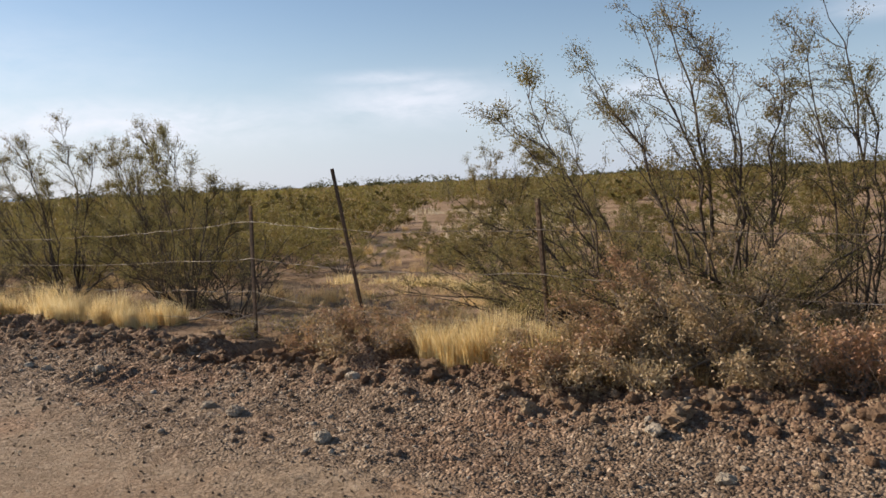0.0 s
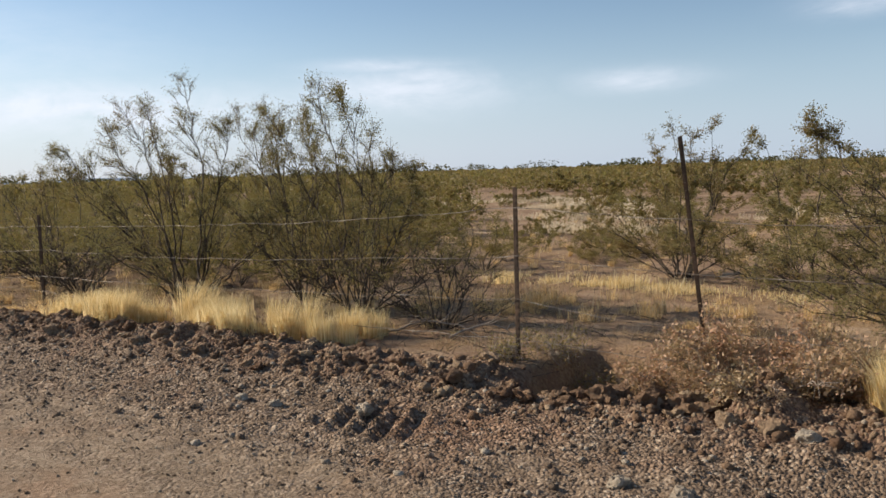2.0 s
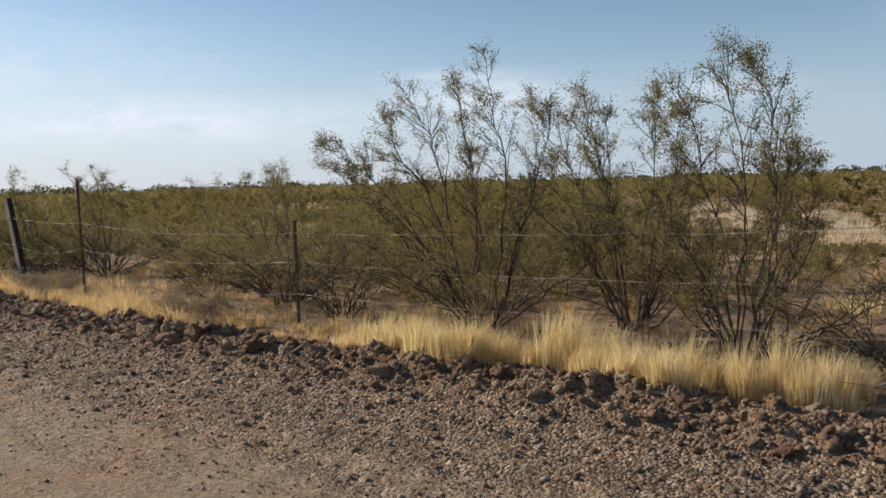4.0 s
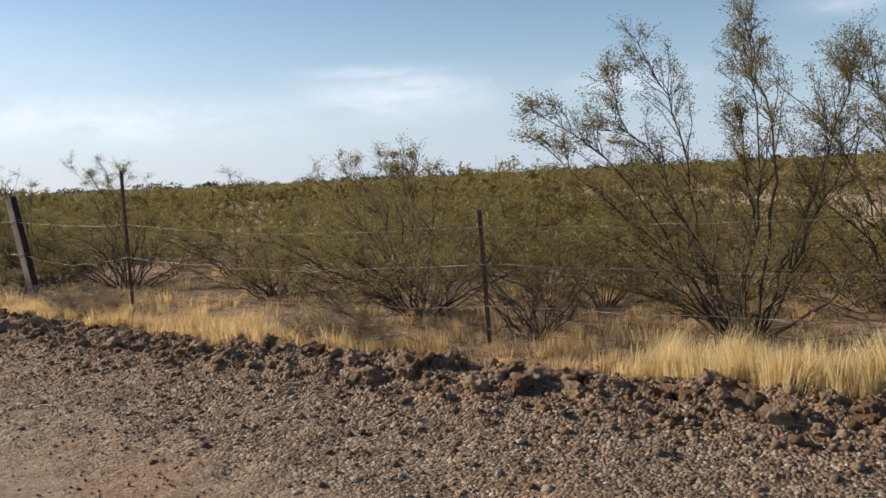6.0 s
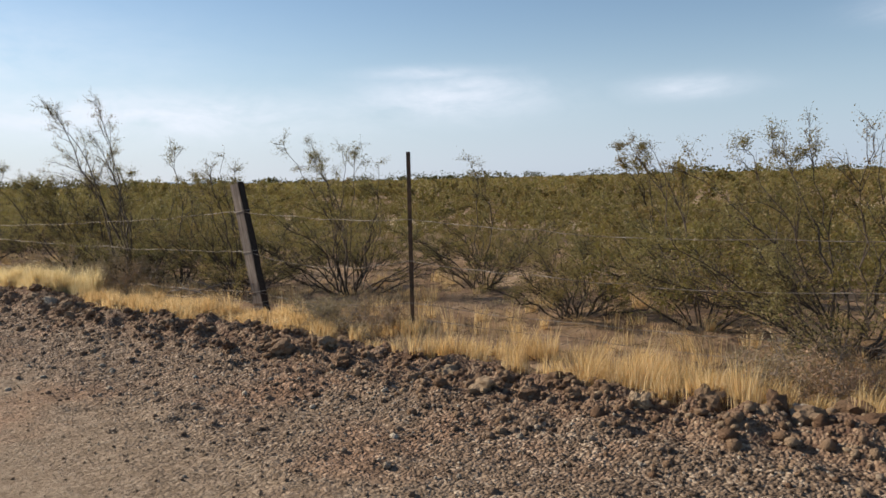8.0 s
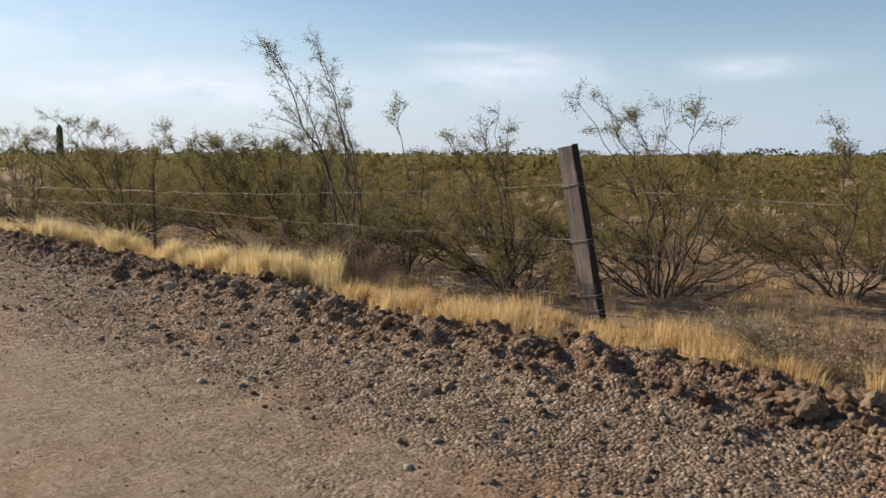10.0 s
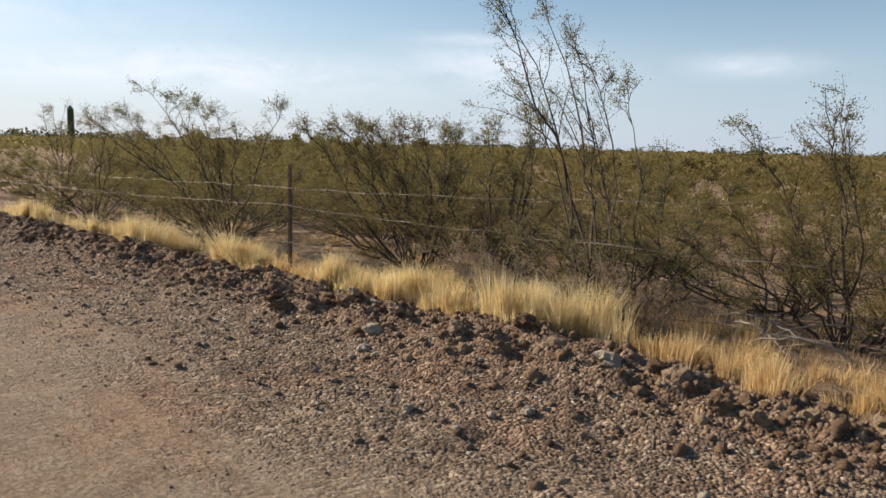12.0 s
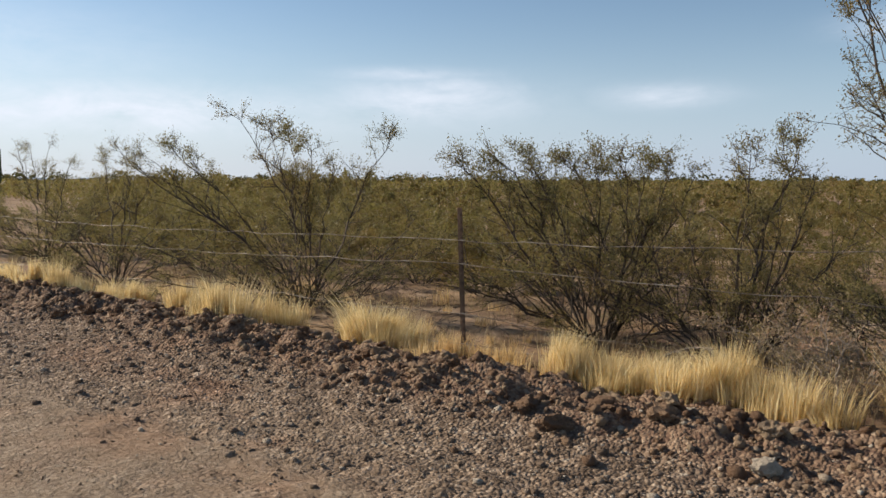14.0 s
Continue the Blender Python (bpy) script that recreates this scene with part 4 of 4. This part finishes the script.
for kind, (fx, fy), tip, strands, turn in POSTS:
    z0 = float(land(fx, fy))
    foot = (fx, fy, z0)
    tall_by = (Vector(tip) - Vector(foot)).length
    if kind == "wood":
        bm = bmesh.new()
        bmesh.ops.create_cube(bm, size=1.0, matrix=Matrix.Translation((0, 0, tall_by / 2 - 0.1)) @ Matrix.Diagonal((0.165, 0.08, tall_by + 0.2, 1)))
        bmesh.ops.subdivide_edges(bm, edges=[e for e in bm.edges if abs(e.verts[0].co.z - e.verts[1].co.z) > 0.5], cuts=10, use_grid_fill=True)
        bmesh.ops.bevel(bm, geom=[e for e in bm.edges if abs(e.verts[0].co.z - e.verts[1].co.z) > 0.05], offset=0.008, segments=2, affect="EDGES")
        noise.seed_set(3)
        for v in bm.verts:
            v.co += Vector((noise.noise(v.co * 5), noise.noise(v.co * 5 + Vector((9, 0, 0))), 0)) * 0.006
            v.co.x *= 1 - 0.12 * max(0, v.co.z) / tall_by
        post = part("wooden_post", bm, WOOD, fence, "grey weathered square wooden post, leaning")
        # thin near-black slab laid on the post's +x side
        bm = bmesh.new()
        bmesh.ops.create_cube(bm, size=1.0, matrix=Matrix.Translation((0.081, 0.004, tall_by / 2 + 0.01)) @ Matrix.Diagonal((0.014, 0.074, tall_by + 0.0, 1)))
        bmesh.ops.subdivide_edges(bm, edges=[e for e in bm.edges if abs(e.verts[0].co.z - e.verts[1].co.z) > 0.5], cuts=14, use_grid_fill=True)
        for v in bm.verts:
            v.co += Vector((noise.noise(v.co * 9) * 0.003, noise.noise(v.co * 7 + Vector((4, 0, 0))) * 0.006, 0))
            v.co.x *= 1 - 0.12 * max(0, v.co.z) / tall_by
        part("tarred_side", bm, DARK_FACE, post, "near-black side of the post")
    else:
        post = part("steel_post", t_section(tall_by), STEEL, fence, "rusty brown steel T-post")
    stand(post, foot, tip, turn)
    for s in strands:
        bm = bmesh.new()
        half = (0.091, 0.046) if kind == "wood" else (0.021, 0.021)
        loc = [(half[0], half[1]), (half[0], -half[1]), (-half[0], -half[1]), (-half[0], half[1]), (half[0], half[1])]
        for (ax, ay), (bx, by) in zip(loc, loc[1:]):
            mid = Matrix.Translation(((ax + bx) / 2, (ay + by) / 2, (s - z0) * tall_by / (tip[2] - z0)))
            bmesh.ops.create_cube(bm, size=1.0, matrix=mid @ Matrix.Diagonal((abs(ax - bx) + 0.005, abs(ay - by) + 0.005, 0.005, 1)))
        part("wire_clip", bm, WIRE, post)

# one steel post that has come loose and leans by itself
lone = tagged(new("leaning_post"), "loose thin rusty steel post leaning beside the fence", "fence post")
LONE_Z = float(land(-4.45, 5.81))
lone.location = (-4.45, 5.81, LONE_Z)
p = part("steel_post", t_section(math.hypot(1.77 - LONE_Z, 0.30), 0.78), STEEL, lone)
stand(p, (0, 0, 0), (-0.12, -0.275, 1.77 - LONE_Z), 10)


def strand(a, b, sag, seed):
    """A slack wire between two points, with its barbs."""
    rng = np.random.default_rng(seed)
    a, b = np.array(a), np.array(b)
    k = max(12, int(np.linalg.norm(b - a) / 0.25))
    u = np.linspace(0, 1, k)[:, None]
    pts = a + (b - a) * u
    pts[:, 2] -= sag * 4 * (u * (1 - u))[:, 0]
    pts[1:-1] += rng.normal(0, 0.008, (k - 2, 3))
    lines = [(pts, 0.0024, 0.0024)]
    n = int(np.linalg.norm(b - a) / 0.13)
    for i in range(1, n):
        f = i / n * (k - 1)
        j = min(int(f), k - 2)
        c = pts[j] + (pts[j + 1] - pts[j]) * (f - j)
        d = rng.normal(size=3)
        d /= np.linalg.norm(d)
        lines.append((np.array([c - d * 0.012, c + d * 0.012]), 0.0018, 0.001))
    return tubes(lines, 4)


for i in range(len(POSTS) - 1):
    (ka, fa, ta, sa, _), (kb, fb, tb, sb, _) = POSTS[i], POSTS[i + 1]
    for j in range(4):
        ends = []
        for f, tp, s in ((fa, ta, sa[j]), (fb, tb, sb[j])):
            w = s / tp[2]
            ends.append((f[0] + (tp[0] - f[0]) * w, f[1] + (tp[1] - f[1]) * w - 0.03, s))
        sag = (0.05, 0.07, 0.06, 0.02)[j] * (1 + 0.3 * ((i * 5 + j * 3) % 4 - 1))
        child("wire", mesh_of("wire", *strand(*ends, sag, i * 10 + j), WIRE), fence)


# ---- the far saguaro ----
def saguaro(x, y, height, r):
    bm = bmesh.new()
    rings = []
    ribs = 20
    for k in range(13):
        t = k / 12
        rr = r * (0.85 + 0.25 * math.sin(t * 2.4)) * (1.0 if t < 0.9 else math.sqrt(max(0.0, 1 - ((t - 0.9) / 0.1) ** 2)) * 0.95 + 0.05)
        ring = []
        for j in range(ribs):
            a = j * 2 * math.pi / ribs
            q = rr * (1.0 if j % 2 else 0.86)
            ring.append(bm.verts.new((q * math.cos(a), q * math.sin(a), height * t - 0.1)))
        rings.append(ring)
    for ra, rb in zip(rings, rings[1:]):
        for j in range(ribs):
            bm.faces.new((ra[j], ra[(j + 1) % ribs], rb[(j + 1) % ribs], rb[j]))
    bm.faces.new(rings[-1])
    me = bpy.data.meshes.new("saguaro")
    bm.to_mesh(me)
    bm.free()
    me.materials.append(CACTUS)
    ob = new("saguaro", me)
    ob.location = (x, y, float(land(x, y)))
    return tagged(ob, "dark green columnar saguaro standing above far scrub", "cactus")


saguaro(-91.3, 27.7, 4.25, 0.26)


# ---- dead branches lying about ----
def dead_branch(x, y, length, turn, seed, lift=0.12):
    rng = np.random.default_rng(seed)
    u = np.linspace(0, 1, 9)[:, None]
    path = np.concatenate([u * length, 0.12 * length * np.sin(u * 2.6), lift * np.sin(u * 3.1) + 0.02], 1)
    path[1:] += np.cumsum(rng.normal(0, 0.012, (8, 3)), 0)
    lines = [(path, 0.013, 0.004)]
    for k in range(5):
        j = int(rng.integers(2, 8))
        d = np.array([0.7, rng.uniform(-0.8, 0.8), rng.uniform(0.0, 0.5)]) * length * rng.uniform(0.2, 0.4)
        w = np.linspace(0, 1, 4)[:, None]
        lines.append((path[j] + d * w + rng.normal(0, 0.01, (4, 3)), 0.006, 0.002))
    ob = new("dead_branch", mesh_of("dead_branch", *tubes(lines, 5), BARK_PALE, True))
    ob.matrix_world = pose(x, y, float(land(x, y)), 0, 0, turn)
    return tagged(ob, "bleached dead branch lying on the bare ground", "branch", "dead branches")


for x, y, length, turn, seed in ((-21.9, 5.35, 1.1, 20, 1), (-21.6, 5.6, 0.9, 165, 2), (-22.3, 5.5, 0.8, -30, 3), (-21.2, 5.2, 0.7, 200, 4),
                                 (-13.2, 4.9, 0.7, 190, 5), (-7.6, 5.9, 0.9, 10, 6), (-6.9, 6.0, 0.7, 30, 7), (-0.7, 5.45, 0.6, 150, 8),
                                 (-1.3, 5.4, 0.5, 40, 9), (-0.2, 5.55, 0.6, 80, 10), (-25.0, 5.0, 0.7, 15, 11)):
    dead_branch(x, y, length, turn, seed)


# ---- litter of fallen twigs under the scrub ----
rng = np.random.default_rng(404)
k = 7000
lx = rng.uniform(-34, 2, k)
ly = crest(lx) + 0.5 + 6.5 * rng.random(k) ** 1.4
lz = land(lx, ly)
la, ll = rng.uniform(0, 6.283, k), rng.uniform(0.05, 0.22, k)
foot = np.stack([lx, ly, lz + 0.006], 1)
tip = foot + np.stack([np.cos(la) * ll, np.sin(la) * ll, rng.uniform(0.0, 0.07, k)], 1)
litter = [(np.array([a, b]), 0.0035, 0.0015) for a, b in zip(foot, tip)]
tagged(new("twig_litter", mesh_of("twig_litter", *tubes(litter, 3), BARK)), "dark fallen twigs littering the ground under the scrub", "litter", kind="stuff")
